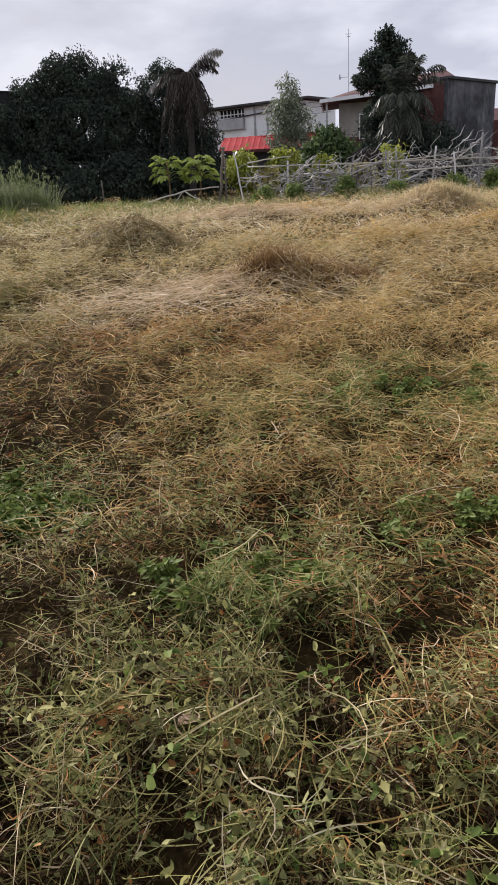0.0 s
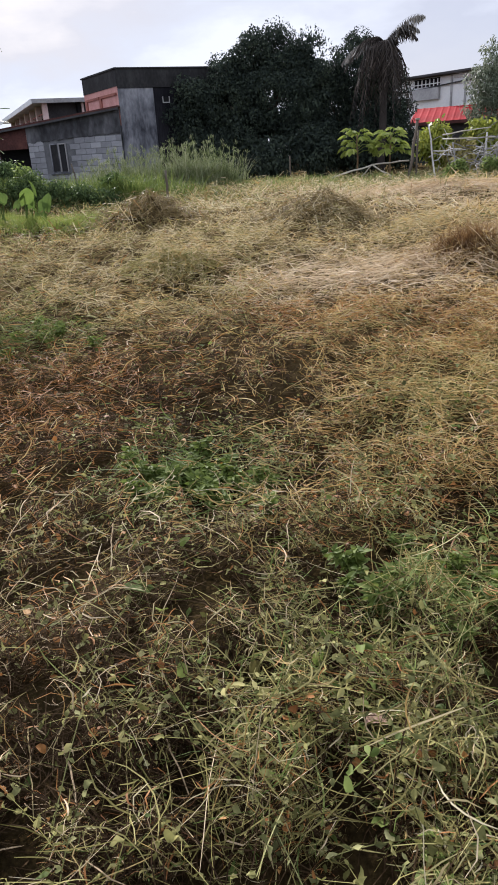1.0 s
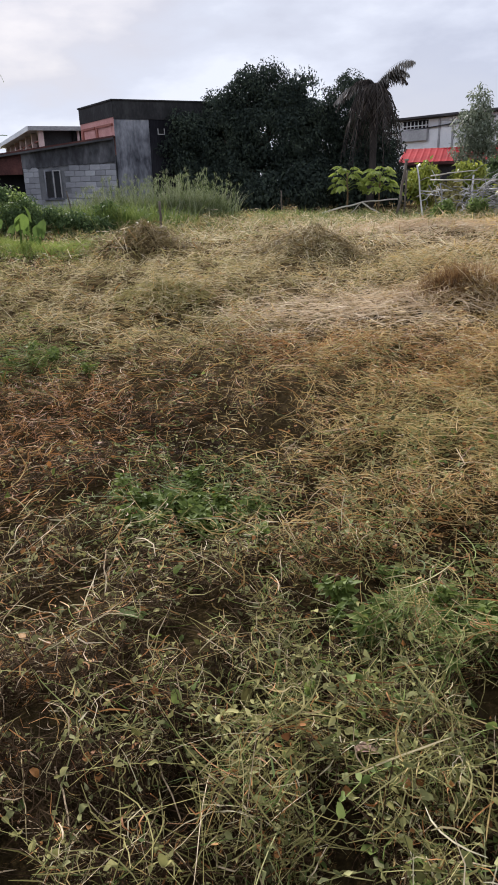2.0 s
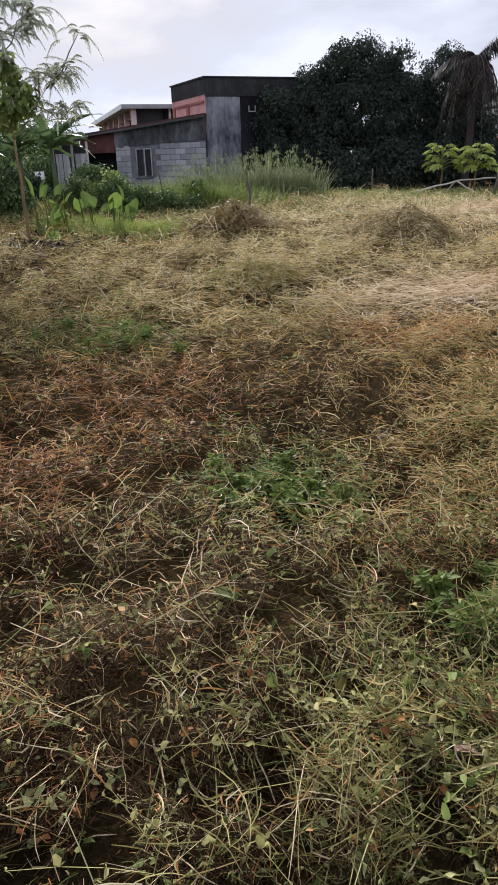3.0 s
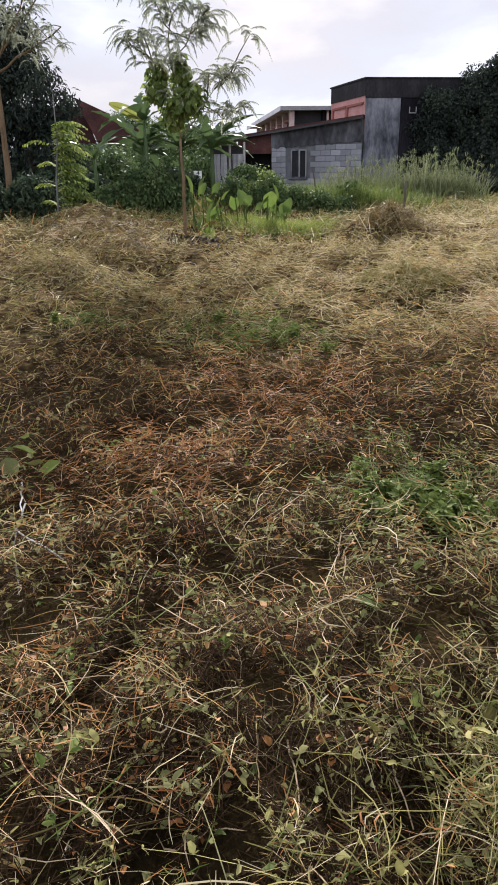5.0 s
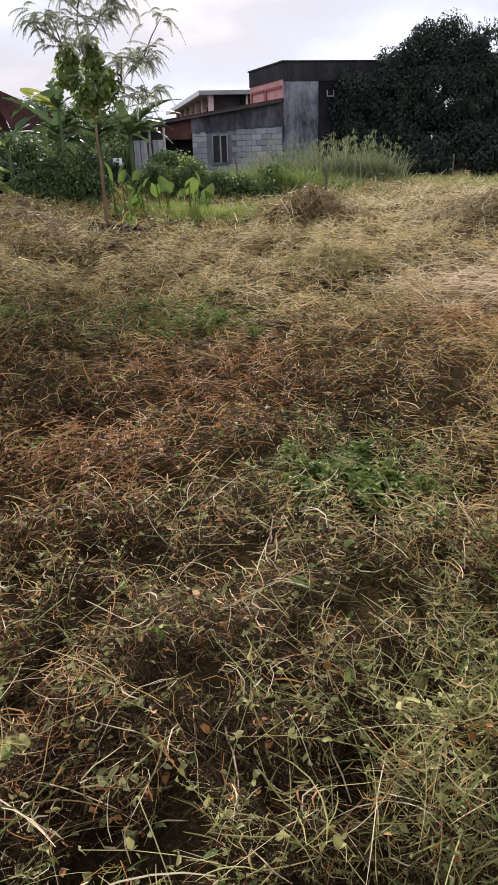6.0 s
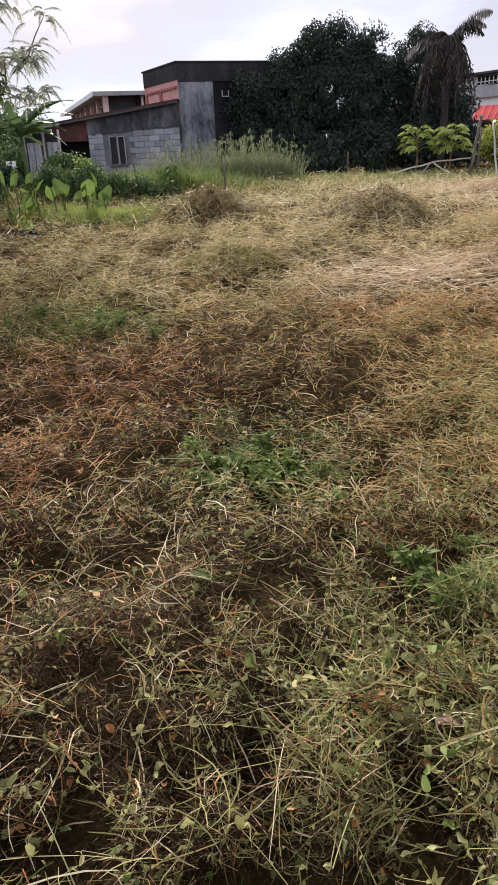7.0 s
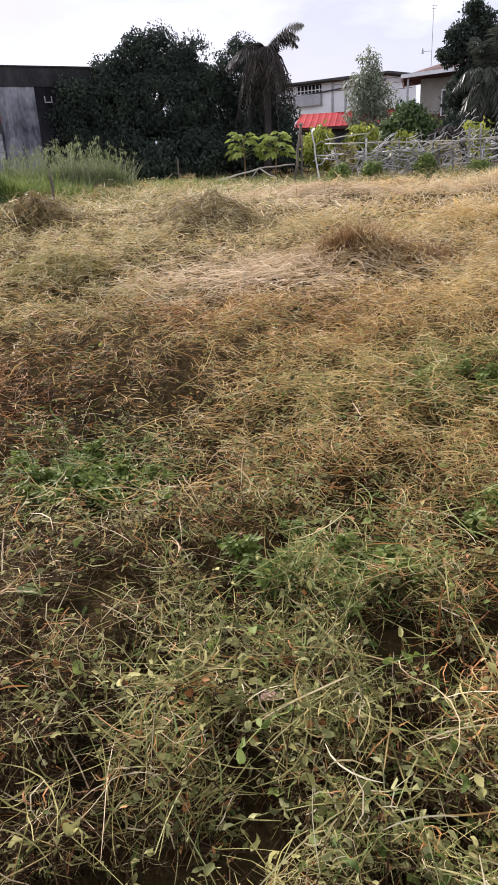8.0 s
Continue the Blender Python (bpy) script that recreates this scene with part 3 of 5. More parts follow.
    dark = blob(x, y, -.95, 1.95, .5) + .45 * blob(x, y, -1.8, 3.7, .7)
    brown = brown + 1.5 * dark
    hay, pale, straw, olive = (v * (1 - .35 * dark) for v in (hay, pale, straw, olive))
    w = np.stack([straw, pale, rust, olive, green, brown, hay], -1)
    w = (w / w.sum(-1, keepdims=True)) ** (1 + .4 * np.clip((r - 2.8) / 1.2, 0, 1))[:, None]
    return w / w.sum(-1, keepdims=True)


RINGS = [(.75, 2.3, 62000, .070, .0029, 3), (2.3, 4.0, 60000, .074, .0034, 3), (4.0, 6.5, 84000, .098, .0038, 3),
         (6.5, 10.5, 112000, .105, .0052, 2), (10.5, 22, 150000, .11, .0102, 1)]


def build_litter():
    rnd = R(11)
    made = {k: [] for k in KINDS}
    for r0, r1, count, ln, wd, segs in RINGS:
        x, y, r = sector(rnd, count, r0, r1)
        w = weights(x, y, r)
        kind = (rnd.uniform(0, 1, (count, 1)) > np.cumsum(w, -1)).sum(-1).clip(0, 6)
        wide = np.clip((r - 4) / 3, 0, 1)
        flow = 6 * patch(x, y, 21) + rnd.normal(0, 1, count) * (1.3 + .7 * wide)
        length = ln * np.exp(rnd.normal(-.2, .55, count)).clip(.2, 2.2)
        width = wd * np.exp(rnd.normal(-.1, .5, count)).clip(.4, 1.7)
        long = (rnd.uniform(0, 1, count) < .10) & (r < 5) & ((kind != 2) | (rnd.uniform(0, 1, count) < .35))
        length = np.where(long, rnd.uniform(.12, .36, count), length)
        width = np.where(long, rnd.uniform(.0018, .0040, count) * (1 + .2 * np.clip((x + .3) / .5, 0, 1)), width)
        tuft = hummock(x, y) * (1 - .6 * wide) + hummock(x * .45, y * .45, 62) * .62 * wide
        height = rnd.uniform(0, 1, count) ** 1.1 * (.014 + (.30 + .05 * (r < 4.5)) * tuft ** 1.7)
        # Brown stems lie lowest, their dark colour deepening the gaps.
        height = np.where(kind == 5, height * .55, height) + np.where(long, .03, 0)
        kept = rnd.uniform(0, 1, count) < .22 * (kind == 5) + .5 * blob(x, y, -.8, 7.8, 1.0) + .10 + 1.3 * tuft + np.clip((r - 4.5) / 4, 0, .45)
        kept &= (r > 10.5) | (rnd.uniform(0, 1, count) < .3 * np.clip(r - 3, 0, 1) * np.clip((x + .8) / 1.6, 0, 1)) | (rnd.uniform(0, 1, count) < np.clip(3.3 * tuft - .82 - .1 * wide, .15 - .08 * wide, 1))
        # short curled pieces stand every way in the mat, long ones lie on it
        steep = (rnd.uniform(0, 1, count) < .32 + .14 * wide) & ~long
        tilt = np.where(steep, rnd.uniform(.15, .9, count), rnd.normal(.03, .09, count))
        bend = rnd.normal(0, 1, count) * np.where(long, .2, .6 + .2 * wide)
        for i, k in enumerate(KINDS):
            for some, n, wave in ((kept & ~long, min(segs, 2) if k == "brown" else segs, .08), (kept & long, 5, .02)):
                q = (kind == i) & some
                if q.any():
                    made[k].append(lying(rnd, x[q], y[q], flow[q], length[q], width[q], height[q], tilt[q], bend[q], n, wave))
    words = {"straw": ("golden_straw", "loose golden mown straw lying over the field"), "pale": ("bleached_straw", "pale bleached straw flattened on the field"),
             "rust": ("dry_stems", "rust-brown dead stems tangled on the field"), "olive": ("wilting_grass", "yellow-green cut grass wilting on the field"),
             "hay": ("khaki_hay", "pale khaki dry hay strewn over the field"), "brown": ("rotting_stems", "dark brown rotting stems under the cut grass, darkened for shade"), "green": ("green_grass", "fresh green grass growing through the straw")}
    for k in KINDS:
        co, fa = join(made[k])
        tagged(finish(words[k][0], raw(words[k][0], co, fa), k), words[k][1], "grass", kind="stuff")


def build_leaf_litter():
    rnd = R(12)
    for name, mat, label, n, r1, size, bare in (("wilted_leaves", "greyleaf", "small wilted grey-green leaves among the cut grass", 30000, 5.2, .025, .6),
                                          ("small_green_leaves", "weed", "small fresh green weed leaves among the cut grass", 6500, 4.4, .030, .85),
                                          ("chopped_leaves", "viney", "chopped bits of yellow-green leaves in the cut grass", 46000, 6.4, .018, .35),
                                          ("brown_leaves", "rust", "small dry brown leaves among the cut grass", 9000, 5.0, .022, .3)):
        x, y, r = sector(rnd, n, .75, r1)
        keep = rnd.uniform(0, 1, n) < np.clip(1.25 - r / 4.4, .22, 1) * np.clip(2.4 * hummock(x, y) - .45, .05, 1) * (.15 + 1.1 * patch(x, y, 41)) * (1 - bare * np.clip((-.1 - x) / .6, 0, 1))
        x, y = x[keep], y[keep]
        m = len(x)
        at = np.stack([x, y, land(x, y) + rnd.uniform(.5, 1.1, m) * (.02 + .20 * hummock(x, y) ** 1.7)], -1)
        way = rnd.normal(0, 1, (m, 3)) * (1, 1, .45) + (0, 0, .15)
        ln = size * np.exp(rnd.normal(0, .42, m)).clip(.3, 1.6)
        co, fa = leaves(rnd, at, way, ln, ln * rnd.uniform(.38, .8, m), .7, .5, full=True)
        tagged(finish(name, raw(name, co, fa), mat), label, "leaves", kind="stuff")


def build_leafy_stems():
    """Sprawling leafy stems of cut weeds near the eye."""
    rnd = R(15)
    for name, mat, n, size, label in (("wilting_stems", "viney", 2800, .023, "sprawling yellow-green leafy stems in the cut grass"),
                                      ("grey_green_stems", "greyleaf", 2200, .024, "wilting grey-green leafy stems in the cut grass"),
                                      ("green_stems", "weed", 900, .030, "fresh green leafy stems in the cut grass")):
        x, y, r = sector(rnd, n, .8, 5.0)
        keep = rnd.uniform(0, 1, n) < np.clip(1.35 - r / 4.6, .08, 1) * np.clip(3.0 * patch(x, y, 43) - .95, .06, 1) * (1 - .85 * np.clip((-.2 - x) / .6, 0, 1)) * np.clip(2.4 * hummock(x, y) - .5, .05, 1)
        x, y = x[keep], y[keep]
        m = len(x)
        base = np.stack([x, y, land(x, y) + .20 * hummock(x, y) ** 1.6], -1)
        stem = rising(rnd, base, rnd.uniform(0, 6.3, m), rnd.uniform(.07, .20, m), np.full(m, .0036), rnd.uniform(.5, 1.8, m), rnd.uniform(.1, .8, m), 4, .6)
        mid = stem[0].reshape(m, 5, 2, 3).mean(2)[:, 1:].reshape(-1, 3)
        at = np.repeat(mid, 2, 0)
        k = len(at)
        ln = size * np.exp(rnd.normal(-.1, .35, k)).clip(.4, 1.7)
        lf = leaves(rnd, at, rnd.normal(0, 1, (k, 3)) * (1, 1, .4) + (0, 0, .25), ln, ln * rnd.uniform(.3, .62, k), .8, .5, full=True)
        co, fa = join([stem, lf])
        tagged(finish(name, raw(name, co, fa), mat), label, "weeds", kind="stuff")


def build_surround():
    """The same mown grass on every side, laid more thinly."""
    rnd = R(16)
    for name, mat, n, label in (("straw_around", "straw", 17000, "golden straw over the rest of the field"), ("wilting_grass_around", "olive", 16000, "wilting cut grass over the rest of the field"),
                                ("brown_stems_around", "brown", 9000, "brown stems over the rest of the field"), ("green_grass_around", "green", 6500, "green grass over the rest of the field")):
        r = 16 * rnd.uniform(0, 1, n) ** .62
        b = np.radians(np.where(r < 1, rnd.uniform(0, 360, n), rnd.uniform(26, 298, n)))
        x, y = .1 + r * np.sin(b), .35 + r * np.cos(b)
        keep = rnd.uniform(0, 1, n) < .3 + patch(x, y, {"straw": 3, "olive": 8, "brown": 71, "green": 5}[mat])
        x, y = x[keep], y[keep]
        m = len(x)
        piece = lying(rnd, x, y, rnd.uniform(0, 6.3, m), rnd.uniform(.08, .28, m), rnd.uniform(.006, .015, m), rnd.uniform(0, .07, m), rnd.normal(.03, .12, m), rnd.normal(0, .4, m), 1)
        tagged(finish(name, raw(name, *piece), mat), label, "grass", kind="stuff")


def build_swaths():
    """Long bleached straw combed flat in two places."""
    rnd = R(17)
    for name, cx, cy, sx, sy, yaw, n, w in (("pale_straw_swath", -.75, 7.75, .85, .34, -.25, 800, .006), ("bleached_straw_swath", -.2, 14.8, 1.5, .6, -.1, 1100, .012)):
        x, y = cx + rnd.normal(0, sx, n), cy + rnd.normal(0, sy, n)
        piece = lying(rnd, x, y, yaw + rnd.normal(0, .6, n), rnd.uniform(.12, .5, n), w * rnd.uniform(.6, 1.3, n), rnd.uniform(.03, .13, n), rnd.normal(.02, .1, n), rnd.normal(0, .3, n), 3, .05)
        tagged(finish(name, raw(name, *piece), "pale"), "long bleached straw combed flat on the field", "straw", kind="stuff")


def build_fringe():
    """Short standing grass where the mown field ends."""
    rnd = R(13)
    n = 16000
    x, y, r = sector(rnd, n, 12.5, 24)
    keep = rnd.uniform(0, 1, n) < np.clip((r - 13) / 7, .05, 1) * np.clip(patch(x, y, 51) * 1.6, 0, 1)
    x, y = x[keep], y[keep]
    m = len(x)
    co, fa = rising(rnd, np.stack([x, y, land(x, y) - .02], -1), rnd.uniform(0, 6.3, m), rnd.uniform(.08, .30, m), np.full(m, .016),
                    rnd.uniform(.05, .5, m), rnd.uniform(.1, .7, m), 3)
    tagged(finish("field_edge_grass", raw("field_edge_grass", co, fa), "green"), "short green-yellow grass along the field's edge", "grass", kind="stuff")


def build_heaps():
    """Heaps of raked mown grass."""
    tone = ["heap", "heap", "pale", "olive", "tuft", "heap", "heap", "heap", "heap", "pale", "straw", "heap", "straw", "straw"]
    for i, (hx, hy, h, rx, ry) in enumerate(HEAPS):
        rnd = R(100 + i)
        n = 2800 if h > .2 else 1100
        x = hx + rnd.normal(0, .62, n) * rx
        y = hy + rnd.normal(0, .62, n) * ry
        out = np.arctan2(y - hy, x - hx) + rnd.normal(0, 1.8, n)
        k = rnd.uniform(0, 1, n)
        pieces = lying(rnd, x, y, out, rnd.uniform(.06, .24, n), rnd.uniform(.005, .011, n), k ** 2 * (.06 + .30 * h), rnd.normal(-.02, .22, n), rnd.normal(0, .8, n), 3, .2)
        base = np.stack([x[:n // 4], y[:n // 4], land(x[:n // 4], y[:n // 4])], -1)
        m = len(base)
        tufts = rising(rnd, base, rnd.uniform(0, 6.3, m), rnd.uniform(.08, .10 + .4 * h, m), np.full(m, .010), rnd.uniform(.1, .7, m), rnd.uniform(.2, .9, m), 3)
        co, fa = join([pieces, tufts])
        co = co - np.array(up(hx, hy))
        ob = finish("hay_heap", raw("hay_heap", co, fa), tone[i])
        ob.location = up(hx, hy)
        words = {"heap": "heap of dull brown dried grass on the field", "tuft": "heap of rusty brown dried grass on the field", "rust": "heap of brown dried cut grass on the field", "straw": "heap of golden straw on the mown field",
                 "olive": "low heap of yellow-green wilting grass on the field", "pale": "low swath of bleached straw on the field", "hay": "heap of pale khaki dried grass on the field"}[tone[i]]
        tagged(ob, words, "hay heap", "hay heaps", kind="stuff")


build_ground()
build_litter()
build_leaf_litter()
build_leafy_stems()
build_surround()
build_swaths()
build_fringe()
build_heaps()

# ---- buildings ----
BASE = .80


def window_unit(parent, x0, x1, z0, z1, y, panes=2, trim="white", depth=.05, mats=("glass", "glass")):
    """A window in a wall that faces local -y: frame bars with panes behind them."""
    w = part("window", boxed(x0, x1, y + .03, y + .05, z0, z1), "black", parent, "dark window recess")
    t = .045
    for a, b, c, d in ((x0, x1, z1 - t, z1), (x0, x1, z0, z0 + t), (x0, x0 + t, z0 + t, z1 - t), (x1 - t, x1, z0 + t, z1 - t)):
        part("frame", boxed(a, b, y - depth, y + .02, c, d, .005), trim, w)
    step = (x1 - x0 - 2 * t) / panes
    for i in range(panes):
        a = x0 + t + i * step
        if i:
            part("mullion", boxed(a - .02, a + .02, y - depth + .005, y + .02, z0 + t, z1 - t), trim, w)
        part("pane", boxed(a + .02, a + step - .02, y - .01, y + .004, z0 + t + .01, z1 - t - .01), mats[i % len(mats)], w)
    return w


def tower():
    """Two-storey rendered block with a peach upper face and a near-black side."""
    C, L = Vector((-12.50, 26.0, BASE)), Vector((-15.05, 28.1, BASE))
    side = math.degrees(math.atan2(.669, .743))
    t = thing("tower_house", pose(*C, 0, 0, side), "two-storey grey rendered tower house with faded peach face", "house")
    H = 4.05
    part("light_wall", boxed(0, 1.35, 0, .2, 0, H - .62, .02), "concrete", t, "grey stained concrete render")
    part("dark_wall", boxed(1.352, 6.0, .002, .2, 0, H - .62, .02), "darkrender", t, "near-black concrete render")
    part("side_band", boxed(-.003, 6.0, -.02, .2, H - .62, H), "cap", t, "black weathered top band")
    part("coping", boxed(-.06, 6.05, -.06, .24, H, H + .05, .01), "cap", t)
    v = part("vent", boxed(1.70, 1.92, -.015, -.002, 2.94, 3.10), "black", t, "small vent opening with pale frame")
    for a, b, c, d in ((1.67, 1.70, 2.92, 3.12), (1.92, 1.95, 2.92, 3.12), (1.67, 1.95, 2.90, 2.935)):
        part("vent_frame", boxed(a, b, -.03, -.002, c, d), "zinc", v)
    back = L - C
    rot = Matrix.Rotation(-radians(side), 3, "Z")
    q = rot @ back
    yaw = math.atan2(q.y, q.x)
    ln = back.length
    turn = pose(0, 0, 0, 0, 0, math.degrees(yaw)).to_3x3()

    def face(name, x0, x1, y0, y1, z0, z1, mat, label="", bevel=0.0, parent=None):
        ob = part(name, boxed(x0, x1, y0, y1, z0, z1, bevel), mat, parent or t, label)
        if parent is None:
            ob.matrix_basis = turn.to_4x4()
        return ob

    face("peach_wall", .02, ln, -.2, 0, 2.2, H - .55, "peach", "faded peach painted wall")
    face("lower_wall", .02, ln, -.2, -.004, 0, 2.198, "concrete")
    face("parapet", 0, ln, -.2, .02, H - .55, H, "cap", "weathered grey parapet")
    face("coping", -.05, ln + .05, -.24, .06, H, H + .05, "cap")
    for a, b in ((.22, 1.50), (1.85, 2.95)):
        w = face("shuttered_window", a, b, -.01, .012, 2.35, 3.22, "peach", "recessed window closed with peach panel")
        for p, r, c, d in ((a - .10, b + .16, 3.22, 3.30), (b, b + .18, 2.3, 3.218)):
            face("window_frame", p, r, .0, .06, c, d, "peachdark", parent=w)
    face("ledge", .1, ln, 0, .10, 2.30, 2.36, "peachdark")
    bm = bmesh.new()
    f = q
    cs = [Vector((0, .1, H - .2)), Vector((6, .1, H - .2)), Vector((6, 0, H - .2)) + f, Vector((0, 0, H - .2)) + f]
    lo = [bm.verts.new(c) for c in cs]
    hi = [bm.verts.new(c + Vector((0, 0, .12))) for c in cs]
    bm.faces.new(lo[::-1])
    bm.faces.new(hi)
    for i in range(4):
        bm.faces.new((lo[i], lo[(i + 1) % 4], hi[(i + 1) % 4], hi[i]))
    part("roof_slab", bm, "cap", t)
    part("back_wall", boxed(5.8, 5.998, .21, 3.2, 0, H - .02), "darkrender", t)


def lean_to():
    """Low block-built annex with a sloping roof against the tower."""
    t = thing("block_annex", pose(-12.53, 25.93, BASE, 0, 0, 12), "low unplastered concrete block annex with sloping dark roof", "house")
    z0, z1 = 2.24, 2.80
    part("backing_wall", prism([(-3.62, -.1), (-.02, -.1), (-.02, z1 - .04), (-3.62, z1 - .44)], .02, .16), "mortar", t, "grey mortar joints")
    rj = R(76)
    low = [(-3.62 + 3.6 * k / 48, 1.80 + .16 * k / 48 + rj.uniform(-.035, .035)) for k in range(49)]
    part("upper_wall", prism(low + [(-.02, z1 - .03), (-3.62, z1 - .43)], -.020, .02), "darkconcrete", t, "darker grey plaster below the eave")
    part("side_sheet", prism([(-5.02, 1.62), (-3.62, 1.62), (-3.62, z1 - .42), (-5.02, z0 - .03)], -.05, -.03), "rustsheet", t, "rusty dark-red corrugated sheet")
    part("opening", boxed(-5.0, -3.64, .5, .55, -.1, 1.9), "black", t, "dark open bay")
    part("bay_post", boxed(-5.02, -4.90, -.04, .08, -.1, 1.36, .01), "post", t)
    part("end_wall", boxed(-5.02, -4.94, .1, 2.6, -.1, z0 - .1), "rustsheet", t)
    part("roof", prism([(-5.25, z0 - .02), (.05, z1), (.05, z1 + .06), (-5.25, z0 + .04)], -.22, 2.8), "rustsheet", t, "dark rusted roof sheet")
    part("fascia", prism([(-5.25, z0 - .09), (.05, z1 - .07), (.05, z1 - .003), (-5.25, z0 - .023)], -.24, -.2), "darkwall", t)
    window_unit(t, -2.80, -2.16, .72, 1.74, -.012, 2, "concrete", .03, ("cap", "glass"))
    w = part("white_casement", boxed(-2.46, -2.42, -.07, -.02, .74, 1.72), "zinc", t)
    part("white_casement", boxed(-2.19, -2.15, -.07, -.02, .74, 1.72), "zinc", t)
    part("white_casement", boxed(-2.46, -2.15, -.068, -.022, 1.70, 1.74), "zinc", t)
    part("window_sill", boxed(-2.86, -2.10, -.09, .02, .66, .72, .01), "concrete", t)
    return t


def block_pieces(t):
    rnd = R(77)
    shapes = []
    for k in range(3):
        me = bpy.data.meshes.new("block")
        b = boxed(0, .392, -.012 - .004 * k, .05, 0, .188, .008)
        bmesh.ops.recalc_face_normals(b, faces=b.faces)
        b.to_mesh(me)
        b.free()
        me.materials.append(M["block"])
        shapes.append(me)
    half = bpy.data.meshes.new("half_block")
    b = boxed(0, .192, -.014, .05, 0, .188, .008)
    b.to_mesh(half)
    b.free()
    half.materials.append(M["block"])
    for row in range(10):
        z = -.1 + row * .2
        x = -3.61 + (.2 if row % 2 else 0)
        if row % 2:
            ob = new("block", half)
            ob.parent, ob.location = t, (-3.61, 0, z)
        while x < -.2:
            wide = .392 if x + .4 < .01 else .192
            if not (x + wide > -2.82 and x < -2.14 and .55 < z < 1.72):
                ob = new("block", shapes[rnd.randint(3)] if wide > .3 else half)
                ob.parent, ob.location = t, (x, rnd.uniform(-.004, .004), z)
            elif x < -2.84 and x + .19 < -2.82:
                ob = new("block", half)
                ob.parent, ob.location = t, (x, 0, z)
            x += .4


def gallery_house():
    """Long low-pitched house behind, with a gallery of openings under the eave."""
    yaw = math.degrees(math.atan2(.756, -.655))
    t = thing("gallery_house", pose(-17.75, 29.3, BASE, 0, 0, yaw), "pale pink house with open gallery under grey sheet roof", "house")
    H = 3.62
    part("gallery_wall", boxed(0, 13, -.2, 0, 0, 2.72, .01), "pink", t, "pale pink parapet wall")
    part("sill", boxed(-.1, 13, -.24, .10, 2.72, 2.80, .01), "pink", t)
    part("inner_wall", boxed(.1, 13, -1.6, -1.5, 2.0, H), "black", t, "dark gallery interior")
    for i in range(7):
        part("gallery_post", boxed(i * 2.0, i * 2.0 + .26, -.2, .02, 2.82, H - .12, .01), "pink", t)
        if i < 6:
            part("rail", boxed(i * 2.0 + .22, i * 2.0 + 2.0, -.1, -.06, 3.10, 3.15), "peachdark", t)
    part("roof", boxed(-.15, 13.5, -3.2, .45, H - .1, H + .02, .01), "zinc", t, "dull grey sheet roof")
    part("eave_board", boxed(-.16, 13.5, .452, .49, H - .16, H + .03), "white", t)
    # the end that faces the field
    part("end_wall", boxed(.0, .15, -3.0, -.2, 0, 2.7), "darkwall", t)
    part("end_recess", boxed(.5, .55, -3.0, -.2, 2.7, H - .1), "darkwall", t)
    part("end_post", boxed(.0, .14, -1.75, -1.66, 2.7, H - .1), "pink", t)
    # White-painted boards stand in for slits of light in the dark end.
    for a in (-1.4, -2.3):
        part("light_slot", boxed(.40, .44, a, a + .55, 2.78, 2.86), "white", t)
    part("end_eave", boxed(-.19, -.152, -3.2, .45, H - .14, H + .03), "zinc", t)


def shed():
    t = thing("shed", pose(-14.75, 20.6, BASE, 0, 0, 36), "small open shed with grey sheet roof and hung cloths", "shed")
    part("roof", prism([(-.75, 1.80), (.55, 1.98), (.55, 2.02), (-.75, 1.84)], -.5, 1.4), "zinc", t, "grey sheet roof")
    for x in (-.62, -.02, .45):
        part("post", tube([(x, -.3, -.1), (x + .02, -.3, 1.86)], [.045, .04]), "stick", t)
    part("back_wall", boxed(-.65, .5, 1.0, 1.05, 0, 1.8), "darkwall", t)
    rnd = R(5)
    for i, x in enumerate((-.52, -.30, .08, .24)):
        bm = bmesh.new()
        cols = []
        for k in range(5):
            xx = x + k * .05
            d = .03 * math.sin(k * 1.9 + i)
            cols.append([bm.verts.new((xx + rnd.uniform(-.01, .01), -.34 + d, z)) for z in (1.5, 1.1, .75, .45 + .1 * (i % 2))])
        for p, q in zip(cols, cols[1:]):
            for k in range(3):
                bm.faces.new((p[k], q[k], q[k + 1], p[k + 1]))
        bmesh.ops.solidify(bm, geom=bm.faces[:], thickness=.008)
        part("hung_cloth", bm, "cloth", t, "pale cloth hung to dry")
    part("panel", boxed(-1.25, -.95, -.2, -.16, .1, 1.0), "white", t, "leaning pale sheet")


def ribbed_roof(x0, x1, depth, z0, z1, rib=.3):
    """One folded sheet that rises from y = 0 to y = depth, with shallow ribs down its slope."""
    bm = bmesh.new()
    n = int((x1 - x0) / rib * 4)
    rows = []
    for k in range(n + 1):
        x, h = x0 + (x1 - x0) * k / n, .014 if k % 4 == 1 else 0.0
        rows.append([bm.verts.new((x, y, z0 + (z1 - z0) * y / depth + h + dz)) for y, dz in ((0, .03), (depth, .03), (depth, 0), (0, 0))])
    for a, b in zip(rows, rows[1:]):
        for k in range(4):
            bm.faces.new((a[k], b[k], b[(k + 1) % 4], a[(k + 1) % 4]))
    bm.faces.new(rows[0])
    bm.faces.new(rows[-1][::-1])
    return bm


